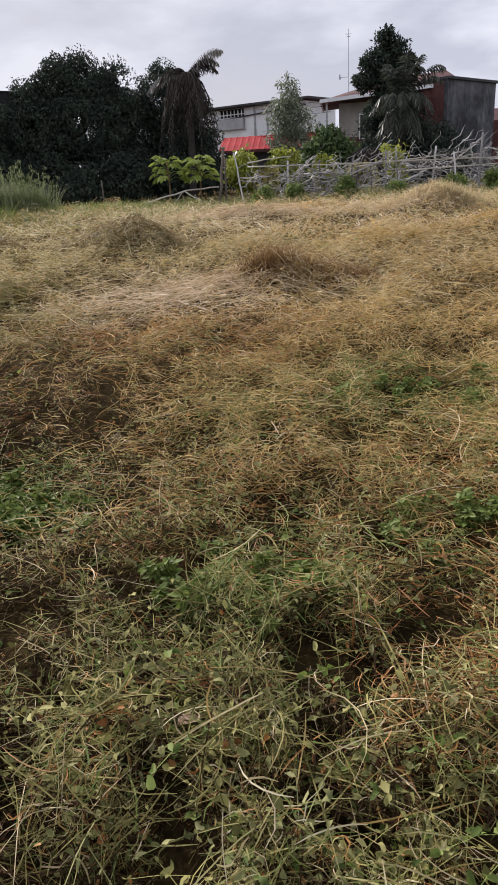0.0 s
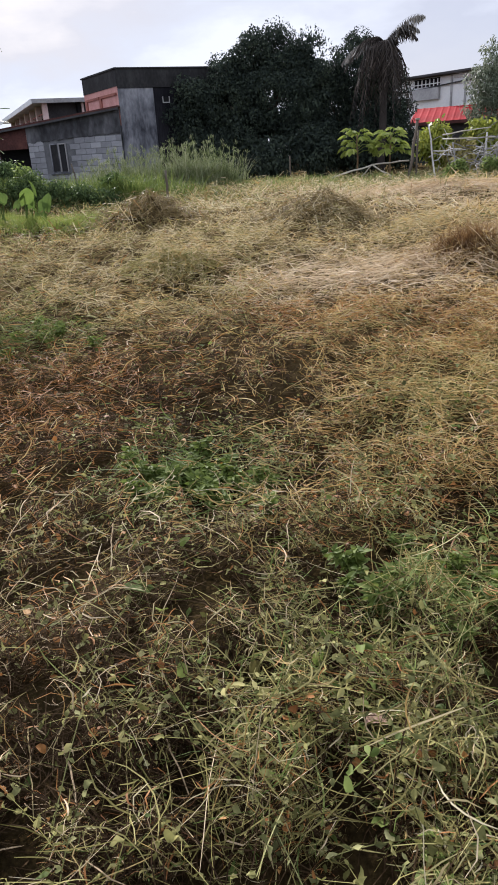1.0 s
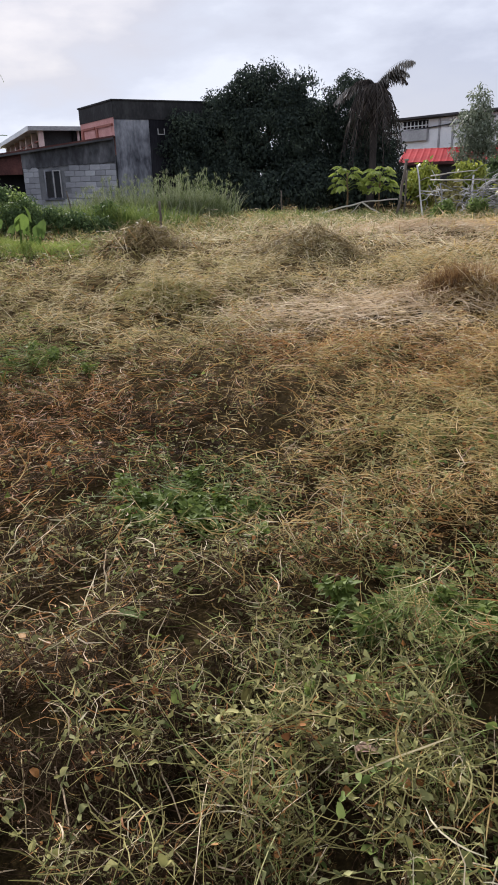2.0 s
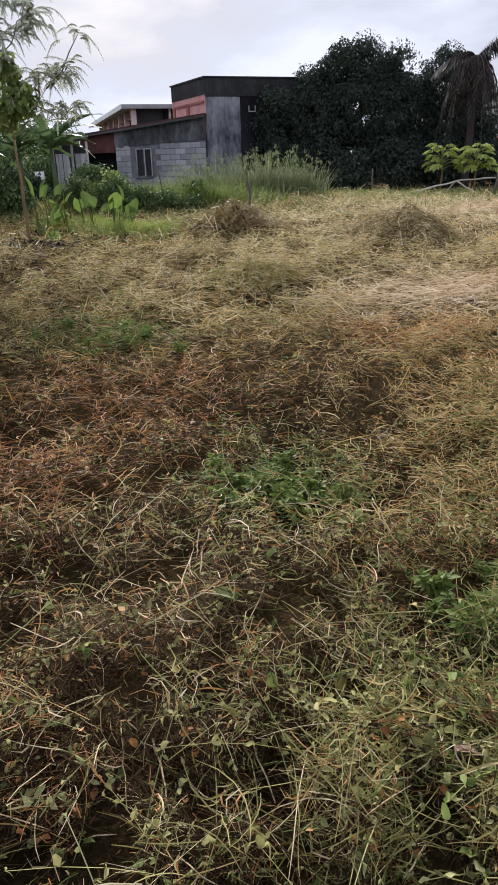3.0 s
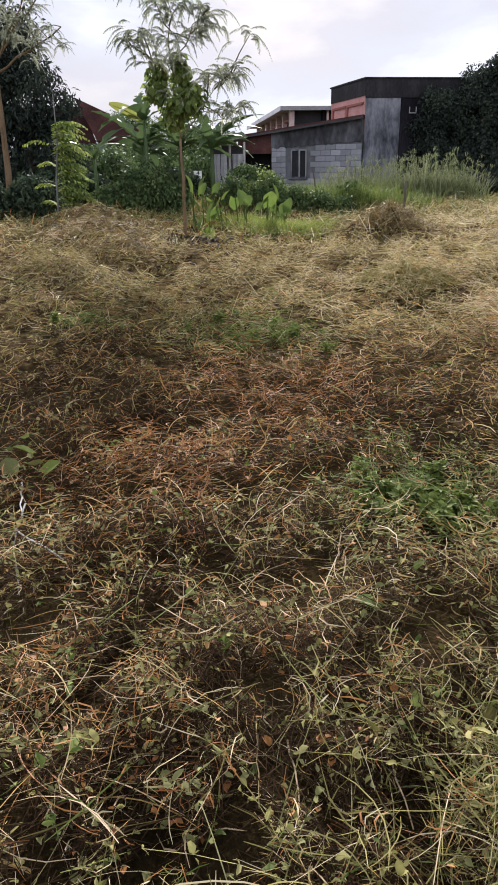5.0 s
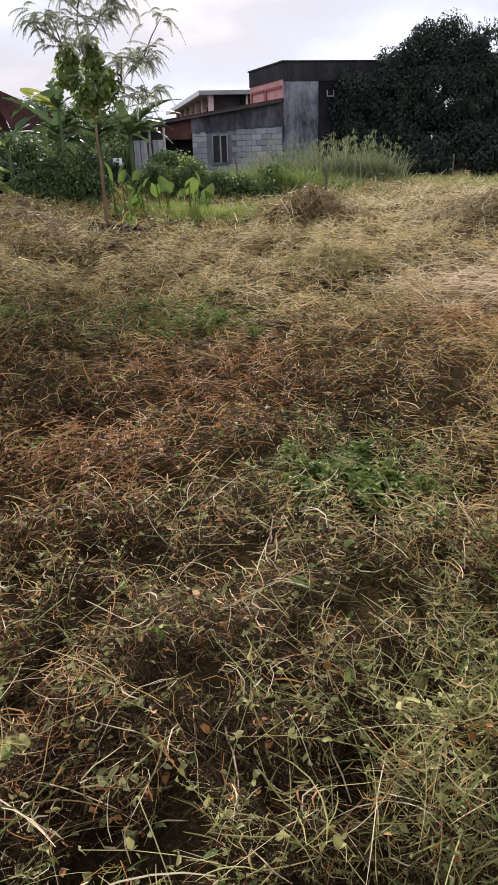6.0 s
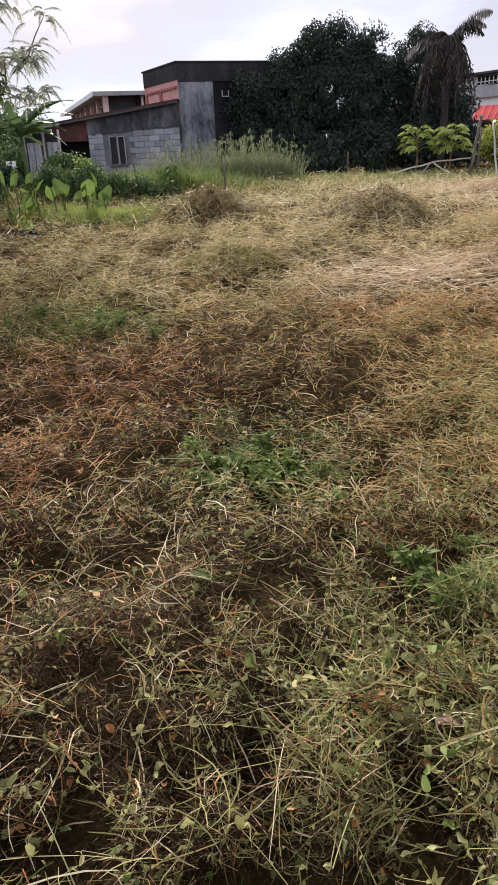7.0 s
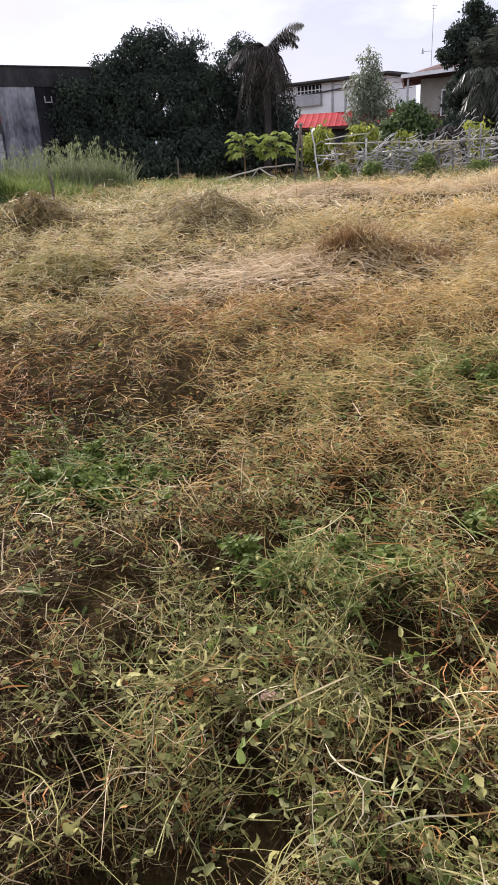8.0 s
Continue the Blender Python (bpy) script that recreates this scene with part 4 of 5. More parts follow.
def red_roof_house():
    t = thing("red_roof_house", pose(.3, 36.0, BASE, 0, 0, -2), "low house with bright red sheet roof", "house")
    part("wall", boxed(-3.0, 4.5, .3, .5, 0, 1.85), "darkwall", t)
    part("roof", ribbed_roof(-3.3, 2.3, 2.4, 1.80, 2.48), "redroof", t, "bright red painted roof sheet")
    part("fascia", boxed(-3.3, 2.3, -.06, -.002, 1.70, 1.83), "brickred", t)
    part("side_roof", ribbed_roof(2.32, 4.8, 2.4, 1.72, 2.6), "brickred", t, "dull red roof sheet")


def white_house():
    t = thing("white_house", pose(-4.3, 42.4, BASE, 0, 0, -32), "white two-storey house with dark roof edge", "house")
    part("wall", boxed(0, 6.6, 0, .2, 0, 4.02, .01), "white", t, "dirty white painted wall")
    part("roof", boxed(-.3, 7.0, -.5, 3, 4.06, 4.16, .01), "darkwall", t, "thin dark flat roof")
    o = part("balcony", boxed(1.15, 2.75, -.03, -.004, 3.62, 4.0), "black", t, "dark balcony opening")
    for i in range(7):
        part("baluster", boxed(1.2 + i * .24, 1.24 + i * .24, -.09, -.05, 3.60, 3.95), "white", o)
    part("top_rail", boxed(1.1, 2.8, -.1, -.04, 3.72, 3.76), "white", o)
    part("balcony_base", boxed(1.05, 2.8, -.2, -.002, 3.0, 3.55, .01), "zinc", t, "grey balcony parapet")
    for x in (3.4, 4.2, 5.0):
        part("pilaster", boxed(x, x + .1, -.05, -.002, 2.6, 4.0), "zinc", t)
    part("ledge", prism([(0, 3.42), (6.6, 3.80), (6.6, 3.85), (0, 3.47)], -.12, -.006), "darkwall", t)
    part("end_wall", boxed(6.4, 6.6, .21, 3, 0, 4.0), "white", t)


def villa():
    """Red-tiled house with a pale fascia and, beside it, a tall grey block."""
    t = thing("tiled_house", pose(2.55, 33.5, BASE, 0, 0, -4), "tan house with red hipped roof and pale fascia", "house")
    part("wall", boxed(0, 4.6, 0, .2, 0, 3.35, .01), "tan", t, "tan plastered wall")
    part("side_wall", boxed(0, .2, .21, 4.5, 0, 3.35, .01), "tan", t)
    bm = bmesh.new()
    lo = [bm.verts.new(c) for c in ((-.75, -.7, 3.45), (5.0, -.7, 3.80), (5.2, 5.0, 3.8), (-.75, 5.0, 3.45))]
    hi = [bm.verts.new(c) for c in ((1.7, 1.7, 4.22), (4.6, 1.6, 4.50))]
    for f in ((0, 1, 5, 4), (1, 2, 5), (2, 3, 4, 5), (3, 0, 4)):
        bm.faces.new([(lo + hi)[k] for k in f])
    bm.faces.new([lo[k] for k in (3, 2, 1, 0)])
    part("roof", bm, "brickred", t, "dull red tiled hip roof")
    part("fascia", prism([(-.78, 3.36), (5.0, 3.71), (5.0, 3.85), (-.78, 3.50)], -.76, -.702), "white", t, "pale painted fascia")
    part("side_fascia", boxed(-.80, -.752, -.7, 5.0, 3.36, 3.48), "white", t)
    w = window_unit(t, .85, 1.75, 1.9, 2.9, -.02, 2, "white", .04)
    part("corner_post", boxed(-.55, -.47, -.55, -.47, 0, 3.36), "metal", t)
    part("lower_band", boxed(-.02, 4.6, -.03, -.002, .8, 2.0), "brickred", t, "red painted dado")
    part("red_wall_end", boxed(3.35, 4.62, -.6, -.04, 0, 3.62, .01), "brickred", t, "dark red wall end")
    b = thing("grey_block", pose(6.78, 31.8, BASE, 0, 0, 34), "tall windowless grey concrete block with stained walls", "building")
    part("wall", prism([(0, 0), (2.75, 0), (2.75, 3.70), (0, 3.86)], 0, .2), "darkconcrete", b, "stained grey render")
    part("roof_edge", prism([(-.05, 3.865), (2.82, 3.705), (2.82, 3.80), (-.05, 3.96)], -.1, 3), "darkwall", b, "dark roof edge")
    part("left_wall", boxed(-.001, .2, .21, 3, 0, 3.84), "brickred", b, "dull red side wall")
    part("right_wall", boxed(2.55, 2.75, .21, 3, 0, 3.66), "darkconcrete", b)
    n = thing("brick_house", pose(9.6, 35.5, BASE, 0, 0, 5), "small dull red house beside the grey block", "house")
    part("wall", boxed(0, 4, 0, .2, 0, 2.4, .01), "brickred", n)
    part("roof", ribbed_roof(-.2, 4.2, 2.2, 2.38, 3.0), "brickred", n, "dull red roof sheet")


def far_roofs():
    t = thing("maroon_roof_house", pose(-25.3, 25.9, BASE, 0, 0, 45), "distant house with maroon sheet roof", "house")
    part("wall", boxed(-2.6, 2.2, 0, .2, 0, 2.3, .01), "darkwall", t)
    part("gable", prism([(-2.6, 2.3), (-.8, 2.3), (-1.3, 3.9), (-2.6, 3.9)], .3, .5), "rustsheet", t, "dull red gable wall")
    part("roof", prism([(-1.65, 4.22), (1.75, 2.70), (1.85, 2.30), (-.75, 2.42), (-1.15, 3.2)], -.4, 3), "rustsheet", t, "maroon roof sheet")


def mast():
    t = thing("antenna_mast", pose(3.89, 45.3, BASE), "thin steel radio mast with small aerials", "antenna")
    part("mast", tube([(0, 0, 0), (0, 0, 8.0)], [.03, .015], 6), "metal", t)
    for z, w in ((7.75, .16), (7.62, .10), (5.6, .12)):
        part("aerial", tube([(-w if z != 5.6 else -.55, 0, z), (w if z != 5.6 else 0, 0, z)], [.014, .014], 5), "metal", t)
    part("aerial", tube([(-.5, 0, 5.5), (-.5, 0, 5.75)], [.07, .04], 6), "metal", t)


def wires():
    for i, (z, dz) in enumerate(((4.75, .0), (4.55, .03), (4.30, .05))):
        pts = [(-1.2 + 3.4 * k / 10, 38.6 - .52 * k, z - .045 * k - .08 * math.sin(math.pi * k / 10)) for k in range(11)]
        ob = finish("power_line", tube(pts, [.009] * 11, 4), "black")
        tagged(ob, "thin dark overhead cable strung between houses", "cable", "overhead cables")


tower()
ANNEX = lean_to()
gallery_house()
shed()
red_roof_house()
white_house()
villa()
far_roofs()
mast()
wires()

# ---- trees and plants ----
def limb(t, rnd, a, b, r0, r1, n=5, wander=.08, name="limb", mat="bark"):
    return part(name, tube(wavy(rnd, a, b, n, wander), list(np.linspace(r0, r1, n + 1)), 7), mat, t, smooth=True)


def broad_tree(name, seed, at, height, lobes, leaf, mat, label, clump=.45, per=80, density=1.0, trunk=.22, slim=.32, droop=.5, spread=.85):
    """A trunk with limbs into each lobe of the crown; lobes are (x, y, z, rx, ry, rz) from the foot."""
    rnd = R(seed)
    t = thing(name, pose(*at), label, "tree" if height > 1.6 else "bush")
    if trunk:
        fork = (rnd.uniform(-.1, .1), rnd.uniform(-.1, .1), height * .3)
        limb(t, rnd, (0, 0, -.15), fork, trunk, trunk * .75, name="trunk")
        for lx, ly, lz, *_ in lobes:
            limb(t, rnd, fork, (lx, ly, lz), trunk * .55, trunk * .12)
    cl = []
    for lx, ly, lz, rx, ry, rz in lobes:
        vol = (rx * ry * rz) ** (1 / 3)
        cl.append(crown(rnd, (lx, ly, lz), (rx, ry, rz), max(6, int(density * 16 * (vol / clump) ** 2)), clump))
    co, fa = clumped(rnd, np.concatenate(cl), per, leaf, slim, droop, spread)
    part("crown", raw("crown", co, fa), mat, t)
    return t


def feather_crown(t, rnd, tips, each, length, mat, pairs=9, leaflet=.10, width=.020, hang=.6):
    out = []
    for p in tips:
        for _ in range(each):
            out.append(pinnate(rnd, np.array(p) + rnd.normal(0, .05, 3), rnd.uniform(0, 6.3), length * rnd.uniform(.7, 1.25), rnd.uniform(.1, .6), rnd.uniform(.4, 1.0),
                               pairs, leaflet * rnd.uniform(.8, 1.2), width, hang))
    co, fa = join(out)
    return part("crown", raw("crown", co, fa), mat, t)


def feathery_tree(seed, at, label, forks, vine=True, each=8, r=.034):
    """Thin tree with fine drooping compound leaves; forks are limbs (from, to) from the foot."""
    rnd = R(seed)
    t = thing("feathery_tree", pose(*at), label, "tree")
    tips = []
    for i, (a, b, n) in enumerate(forks):
        pts = wavy(rnd, a, b, 6, .012 if i == 0 else .03)
        r0 = r if i == 0 else r * .3
        part("trunk" if i == 0 else "limb", tube(pts, list(np.linspace(r0, r0 * .45, 7)), 7), "redbark", t, smooth=True)
        if n:
            for k in range(n):
                s = .35 + .65 * (k + 1) / n
                p = np.array(a) + (np.array(b) - np.array(a)) * s
                q = p + rnd.normal(0, .16, 3) + (0, 0, .05)
                part("twig", tube([tuple(p), tuple((p + q) / 2 + (0, 0, .03)), tuple(q)], [.012, .009, .005], 5), "redbark", t)
                tips.append(q)
    feather_crown(t, rnd, tips, each + 2, .37, "feather", 16, .055, .0095)
    if vine:
        co, fa = clumped(rnd, [(-.02, 0, 1.95, .28, .22, .18), (.16, .05, 2.08, .26, .22, .20), (-.14, 0, 1.78, .18, .16, .14), (.06, 0, 2.0, .34, .24, .18), (-.34, -.1, 2.18, .20, .18, .20), (-.36, -.05, 2.42, .15, .13, .16),
                               (.02, .02, 2.4, .12, .12, .25)], 150, .115, .62, .8)
        part("vine", raw("vine", co, fa), "vine", t, "broad-leaved green vine on the trunk")
    return t


def palm(seed, at, hub, fronds, mat, label, trunk=.13, leaflet=.5):
    """fronds: (yaw in degrees, length, rise, droop, hang)."""
    rnd = R(seed)
    t = thing("palm_tree", pose(*at), label, "palm")
    if trunk:
        limb(t, rnd, (0, 0, -.15), hub, trunk * 1.2, trunk * .85, 7, .04, "trunk", "drypalm")
    for yaw, ln, rise, droop, hang, *reach in fronds:
        co, fa = pinnate(rnd, np.array(hub), radians(yaw), ln, rise, droop, 26, leaflet * rnd.uniform(.85, 1.15), .035, hang, *reach)
        part("frond", raw("frond", co, fa), mat, t)
    return t


def palmate(rnd, centre, out, size, lobes=7):
    """A lobed leaf spread out from its stalk's end."""
    out = Vector(out).normalized()
    side = out.cross(Vector((0, 0, 1)))
    side = side.normalized() if side.length > .01 else Vector((1, 0, 0))
    at, way, ln = [], [], []
    for k in range(lobes):
        a = (k - (lobes - 1) / 2) * 2.1 / (lobes - 1) * 1.35
        d = out * math.cos(a) + side * math.sin(a) + Vector((0, 0, -.28 + rnd.uniform(-.1, .1)))
        at.append(centre)
        way.append(tuple(d))
        ln.append(size * (1 - .13 * abs(k - (lobes - 1) / 2)))
    ln = np.array(ln)
    return leaves(rnd, np.array(at, float), np.array(way, float), ln, ln * .42, .15, .12)


def papaya(seed, at, h, count, label, leaf=.26):
    rnd = R(seed)
    t = thing("papaya_plant", pose(*at), label, "plant", "young papaya plants")
    part("stem", tube(wavy(rnd, (0, 0, -.05), (rnd.uniform(-.04, .04), 0, h), 5, .015), list(np.linspace(.032, .018, 6)), 7), "redbark", t, smooth=True)
    for k in range(count):
        a = k * 2.4 + rnd.uniform(-.3, .3)
        s = k / count
        z = h * (.62 + .38 * s)
        out = np.array((math.cos(a), math.sin(a), .0))
        reach = (.42 - .22 * s) * rnd.uniform(.85, 1.15)
        end = np.array((0, 0, z)) + out * reach + (0, 0, .02 + .20 * s)
        lf = part("leaf", raw("leaf", *palmate(rnd, end, out + (0, 0, -.35 + .5 * s), leaf * rnd.uniform(.85, 1.1))), "papaya", t)
        part("petiole", tube([(0, 0, z - .05), tuple((np.array((0, 0, z)) + end) / 2 + (0, 0, .04)), tuple(end)], [.010, .008, .006], 5), "papaya", lf)
    return t


def blade(length, half, bow, tears, rnd, taper=.6, thick=.004, arch=.35, heart=False):
    """A broad leaf with a sunken midrib along +x, bowed downwards; its edge may be torn."""
    n = 16
    bm = bmesh.new()
    rows = []
    for i in range(n + 1):
        s = i / n
        if heart:
            w = half * (math.sin(math.pi * min(1, .18 + .82 * s)) ** .55 if s < .5 else (1 - ((s - .5) / .5) ** 1.7) ** .9 * 1.0)
        else:
            w = half * max(.03, math.sin(math.pi * (.04 + .93 * s)) ** taper)
        x, z = length * (s - .12 * bow * s * s), length * (arch * s - bow * s * s)
        cut = tears and rnd.uniform() < tears
        q = .45 if cut else 1.0
        dz = w * .22
        rows.append([bm.verts.new((x - (length * .16 * (1 - s) if heart and i < 3 else 0), -w * q, z + dz * q)), bm.verts.new((x, -w * .45, z + dz * .3)), bm.verts.new((x, 0, z - .006)),
                     bm.verts.new((x, w * .45, z + dz * .3)), bm.verts.new((x - (length * .16 * (1 - s) if heart and i < 3 else 0), w * q, z + dz * q))])
    for a, b in zip(rows, rows[1:]):
        for k in range(4):
            bm.faces.new((a[k], b[k], b[k + 1], a[k + 1]))
    return bm


def banana(seed, at, h, spec, label):
    """spec: leaves as (yaw, pitch up in degrees, length, half width, bow, material)."""
    rnd = R(seed)
    t = thing("banana_plant", pose(*at), label, "plant", "banana plants")
    part("stem", tube([(0, 0, -.1), (.02, 0, h * .5), (0, 0, h)], [.06, .05, .03], 9), "banana", t, smooth=True)
    for yaw, pitch, ln, half, bow, mat in spec:
        if mat == "bananay":
            bm = blade(ln, half, bow, .1, rnd)
            m = pose(0, 0, h - .05, 0, 0, yaw) @ pose(0, 0, 0, 0, -pitch, 0) @ pose(0, 0, 0, 62, 0, 0)
            bm.transform(m)
            lf = part("leaf", bm, mat, t, "yellowing unbroken leaf", smooth=True)
            s = [(m @ Vector((ln * (q - .12 * bow * q * q), 0, ln * (.35 * q - bow * q * q) - .012))) for q in (0, .3, .6, .9)]
            part("midrib", tube(s, [.02, .014, .009, .004], 5), "papaya", lf)
        else:
            bm = blade(ln, half * .72, bow * .85, .5, rnd)
            bm.transform(pose(0, 0, h - .05, 0, 0, yaw) @ pose(0, 0, 0, 0, -pitch, 0) @ pose(0, 0, 0, rnd.uniform(-25, 25), 0, 0))
            part("leaf", bm, mat, t, smooth=True)
    return t


def taro(seed, at, count, label, tall=.5):
    rnd = R(seed)
    t = thing("taro_plant", pose(*at), label, "plant", "taro plants")
    for k in range(count):
        yaw = rnd.uniform(0, 360)
        foot = rnd.normal(0, .07, 3) * (1, 1, 0)
        h = tall * rnd.uniform(.55, 1.05)
        ln = .27 * rnd.uniform(.75, 1.25)
        bm = blade(ln, ln * .40, .25, 0, rnd, arch=.1, heart=True)
        top = foot + np.array((rnd.uniform(-.08, .08), rnd.uniform(-.08, .08), h))
        bm.transform(pose(*top, rnd.uniform(-15, 15), rnd.uniform(-95, -55) if k % 4 else rnd.uniform(30, 60), rnd.uniform(20, 160) if k % 2 else yaw))
        lf = part("leaf", bm, "taro", t, smooth=True)
        part("petiole", tube([tuple(foot - (0, 0, .03)), tuple((foot + top) / 2 + rnd.normal(0, .015, 3)), tuple(top)], [.014, .011, .008], 6), "taro", lf)
    return t


def standing_grass(name, seed, spots, mats, label, h, w, plume=0):
    """Tufts of tall grass: spots are (x, y, spread, count, scale)."""
    rnd = R(seed)
    out = []
    for sx, sy, sp, n, k in spots:
        x, y = sx + rnd.normal(0, sp, n), sy + rnd.normal(0, sp * .6, n)
        out.append(rising(rnd, np.stack([x, y, land(x, y) - .03], -1), rnd.uniform(0, 6.3, n), h * k * rnd.uniform(.45, 1.1, n), np.full(n, w), rnd.uniform(0, .3, n), rnd.uniform(.1, .7, n), 4))
    co, fa = join(out)
    tagged(finish(name, raw(name, co, fa), mats), label, "grass", kind="stuff")
    if plume:
        x = np.concatenate([s[0] + rnd.normal(0, s[2], plume) for s in spots])
        y = np.concatenate([s[1] + rnd.normal(0, s[2] * .6, plume) for s in spots])
        n = len(x)
        sc = np.repeat([s[4] for s in spots], plume)
        stem = rising(rnd, np.stack([x, y, land(x, y)], -1), rnd.uniform(0, 6.3, n), h * sc * rnd.uniform(.95, 1.35, n), np.full(n, .012), rnd.uniform(0, .18, n), rnd.uniform(0, .22, n), 4, .9)
        tips = stem[0].reshape(n, 5, 2, 3)[:, 3:, 0].reshape(-1, 3)
        fl = leaves(rnd, np.repeat(tips, 7, 0) + rnd.normal(0, .025, (len(tips) * 7, 3)), rnd.normal(0, .4, (len(tips) * 7, 3)) + (0, 0, 1), np.full(len(tips) * 7, .10), np.full(len(tips) * 7, .011))
        co, fa = join([stem, fl])
        tagged(finish("grass_plumes", raw("grass_plumes", co, fa), "reed"), "pale feathery seed heads above tall grass", "grass", kind="stuff")


def weed(seed, h=.16, n=16, size=.075, mat="weed"):
    rnd = R(seed)
    t = thing("weed_plant", pose(0, 0, -5), "low fresh green weed with pointed leaves", "plant", "green weeds in the straw")
    at, way = [], []
    for k in range(3):
        top = np.array((rnd.uniform(-.07, .07), rnd.uniform(-.07, .07), h * rnd.uniform(.7, 1.1)))
        part("stem", tube([(0, 0, -.02), tuple(top / 2 + rnd.normal(0, .01, 3)), tuple(top)], [.0035, .003, .002], 5), mat, t)
        for i in range(n // 3):
            s = .25 + .75 * i / (n / 3)
            a = i * 2.4 + k
            at.append(top * s)
            way.append((math.cos(a), math.sin(a), .25 + .5 * s))
    ln = size * rnd.uniform(.6, 1.15, len(at)) * np.linspace(1, .8, len(at))
    for i in range(len(at)):
        part("leaf", raw("leaf", *palmate(rnd, tuple(at[i]), way[i], ln[i], 5)), mat, t)
    return t


# mango trees and what stands beside them
broad_tree("mango_tree", 201, up(-8.0, 28.3), 5.2, [(.0, 0, 4.05, .75, 1.0, 1.0), (.85, 0, 4.1, .68, 1.0, 1.0), (2.0, .1, 4.0, .46, .7, .85), (-.95, 0, 3.6, .7, 1.0, .75), (-2.3, -.3, 2.9, .85, 1.0, .85), (-3.0, -.4, 2.1, .5, .8, .9), (2.2, .3, 2.7, .65, 1.0, 1.2), (1.3, .2, 3.4, .8, .9, 1.0),
           (-2.0, -.5, 1.3, 1.0, 1.2, 1.2), (-.8, -.6, 2.5, 1.2, 1.1, 1.1), (.9, -.6, 2.6, 1.3, 1.1, 1.2), (.2, -.8, 1.2, 2.1, 1.2, 1.2), (2.0, -.3, 1.3, 1.0, 1.1, 1.2)],
           .105, "mango", "large dense dark green mango tree with rounded crown", .42, 150, .56, .3, .5, .25, .35)
broad_tree("mango_tree", 202, up(-4.6, 30.0), 4.6, [(.1, 0, 3.45, 1.0, 1.1, 1.3), (-.95, -.2, 2.6, 1.0, 1.1, 1.5), (1.1, 0, 2.6, .8, 1.0, 1.2), (1.6, 0, 1.5, .8, 1.0, 1.2), (.2, -.5, 1.1, 1.9, 1.0, 1.1)],
           .105, "mango", "smaller dark mango tree behind a dying palm", .42, 150, .60, .22, .5, .25, .35)
DYING = palm(203, up(-3.15, 27.2), (.06, 0, 4.05),
     [(12, 1.3, 1.1, .8, 1.6, .9), (190, 1.6, .55, 1.0, 1.2, 1.0), (178, 1.3, .75, .9, 1.2, .9), (20, 1.5, .9, .85, 1.7, .9), (150, .8, 1.0, .9, .6, .8), (30, .7, .9, .9, .8, .7)] + [(a, 2.0 + .45 * math.sin(a), .28, 1.2 + .4 * math.cos(a * 3), 1.1, .46 + .26 * math.sin(a * 5)) for a in range(200, 560, 14)],
     "drypalm", "dying coconut palm with brown hanging fronds", .12, .42)
for k, (yaw, ln, rise, droop, hang, reach) in enumerate(((176, 1.75, .35, .62, 1.5, 1), (188, 1.5, .35, .62, 1.5, 1), (5, 1.65, 1.15, .75, 1.9, .95), (14, 1.5, 1.0, .8, 1.8, .92))):
    part("frond", raw("frond", *pinnate(R(206 + k), np.array((.06, 0, 4.05)), radians(yaw), ln, rise, droop, 24, .42, .05, hang, reach)), "palefrond", DYING, "pale bleached frond")
broad_tree("slender_tree", 204, up(.45, 27.4), 3.9, [(-.05, 0, 3.3, .32, .3, .65), (-.2, 0, 2.6, .62, .5, .6), (.25, 0, 2.3, .62, .5, .6), (-.1, 0, 1.8, .75, .6, .45)],
           .15, "silver", "slender tree with thin silvery-green leaves", .24, 20, .7, .06, .3)
broad_tree("dark_bush", 205, up(1.65, 25.4), 2.0, [(0, 0, 1.05, .75, .7, .95), (.45, 0, .8, .6, .6, .8), (-.6, .1, .7, .5, .5, .7)], .16, "bush", "dark green leafy bush behind a stick fence", .26, 45, 1, .06, .4)
for i, (x, y, w, h) in enumerate(((.2, 22.4, .42, 1.35), (1.35, 22.3, .30, 1.2), (3.35, 22.2, .26, 1.35), (-1.0, 22.4, .45, 1.3), (-.35, 21.6, .4, .8), (2.35, 21.4, .4, .85))):
    broad_tree("yellow_shrub", 210 + i, up(x, y), 1.4, [(0, 0, h * .68, w, w, h * .36), (w * .3, 0, h * .4, w * .8, w * .7, h * .3)], .15, "yellowleaf" if i < 4 else "olive",
               "yellow-green leafy shrub behind a stick fence", .18, 18, .6, .03, .45)
broad_tree("column_tree", 220, up(3.9, 28.2), 5.2, [(-.08, 0, 4.72, .28, .28, .5), (.30, 0, 4.4, .42, .4, .42), (-.42, 0, 4.1, .45, .4, .4), (.62, 0, 3.85, .45, .4, .42), (-.75, 0, 3.6, .40, .35, .36), (0, 0, 3.6, .6, .5, .6), (.1, 0, 3.0, .6, .5, .5), (.45, 0, 2.5, .55, .5, .7), (-.3, 0, 2.3, .6, .5, .7), (-.1, 0, 1.4, .8, .7, .8)],
           .13, "mango", "tall narrow dark green tree", .20, 40, .62, .12, .45, .2)
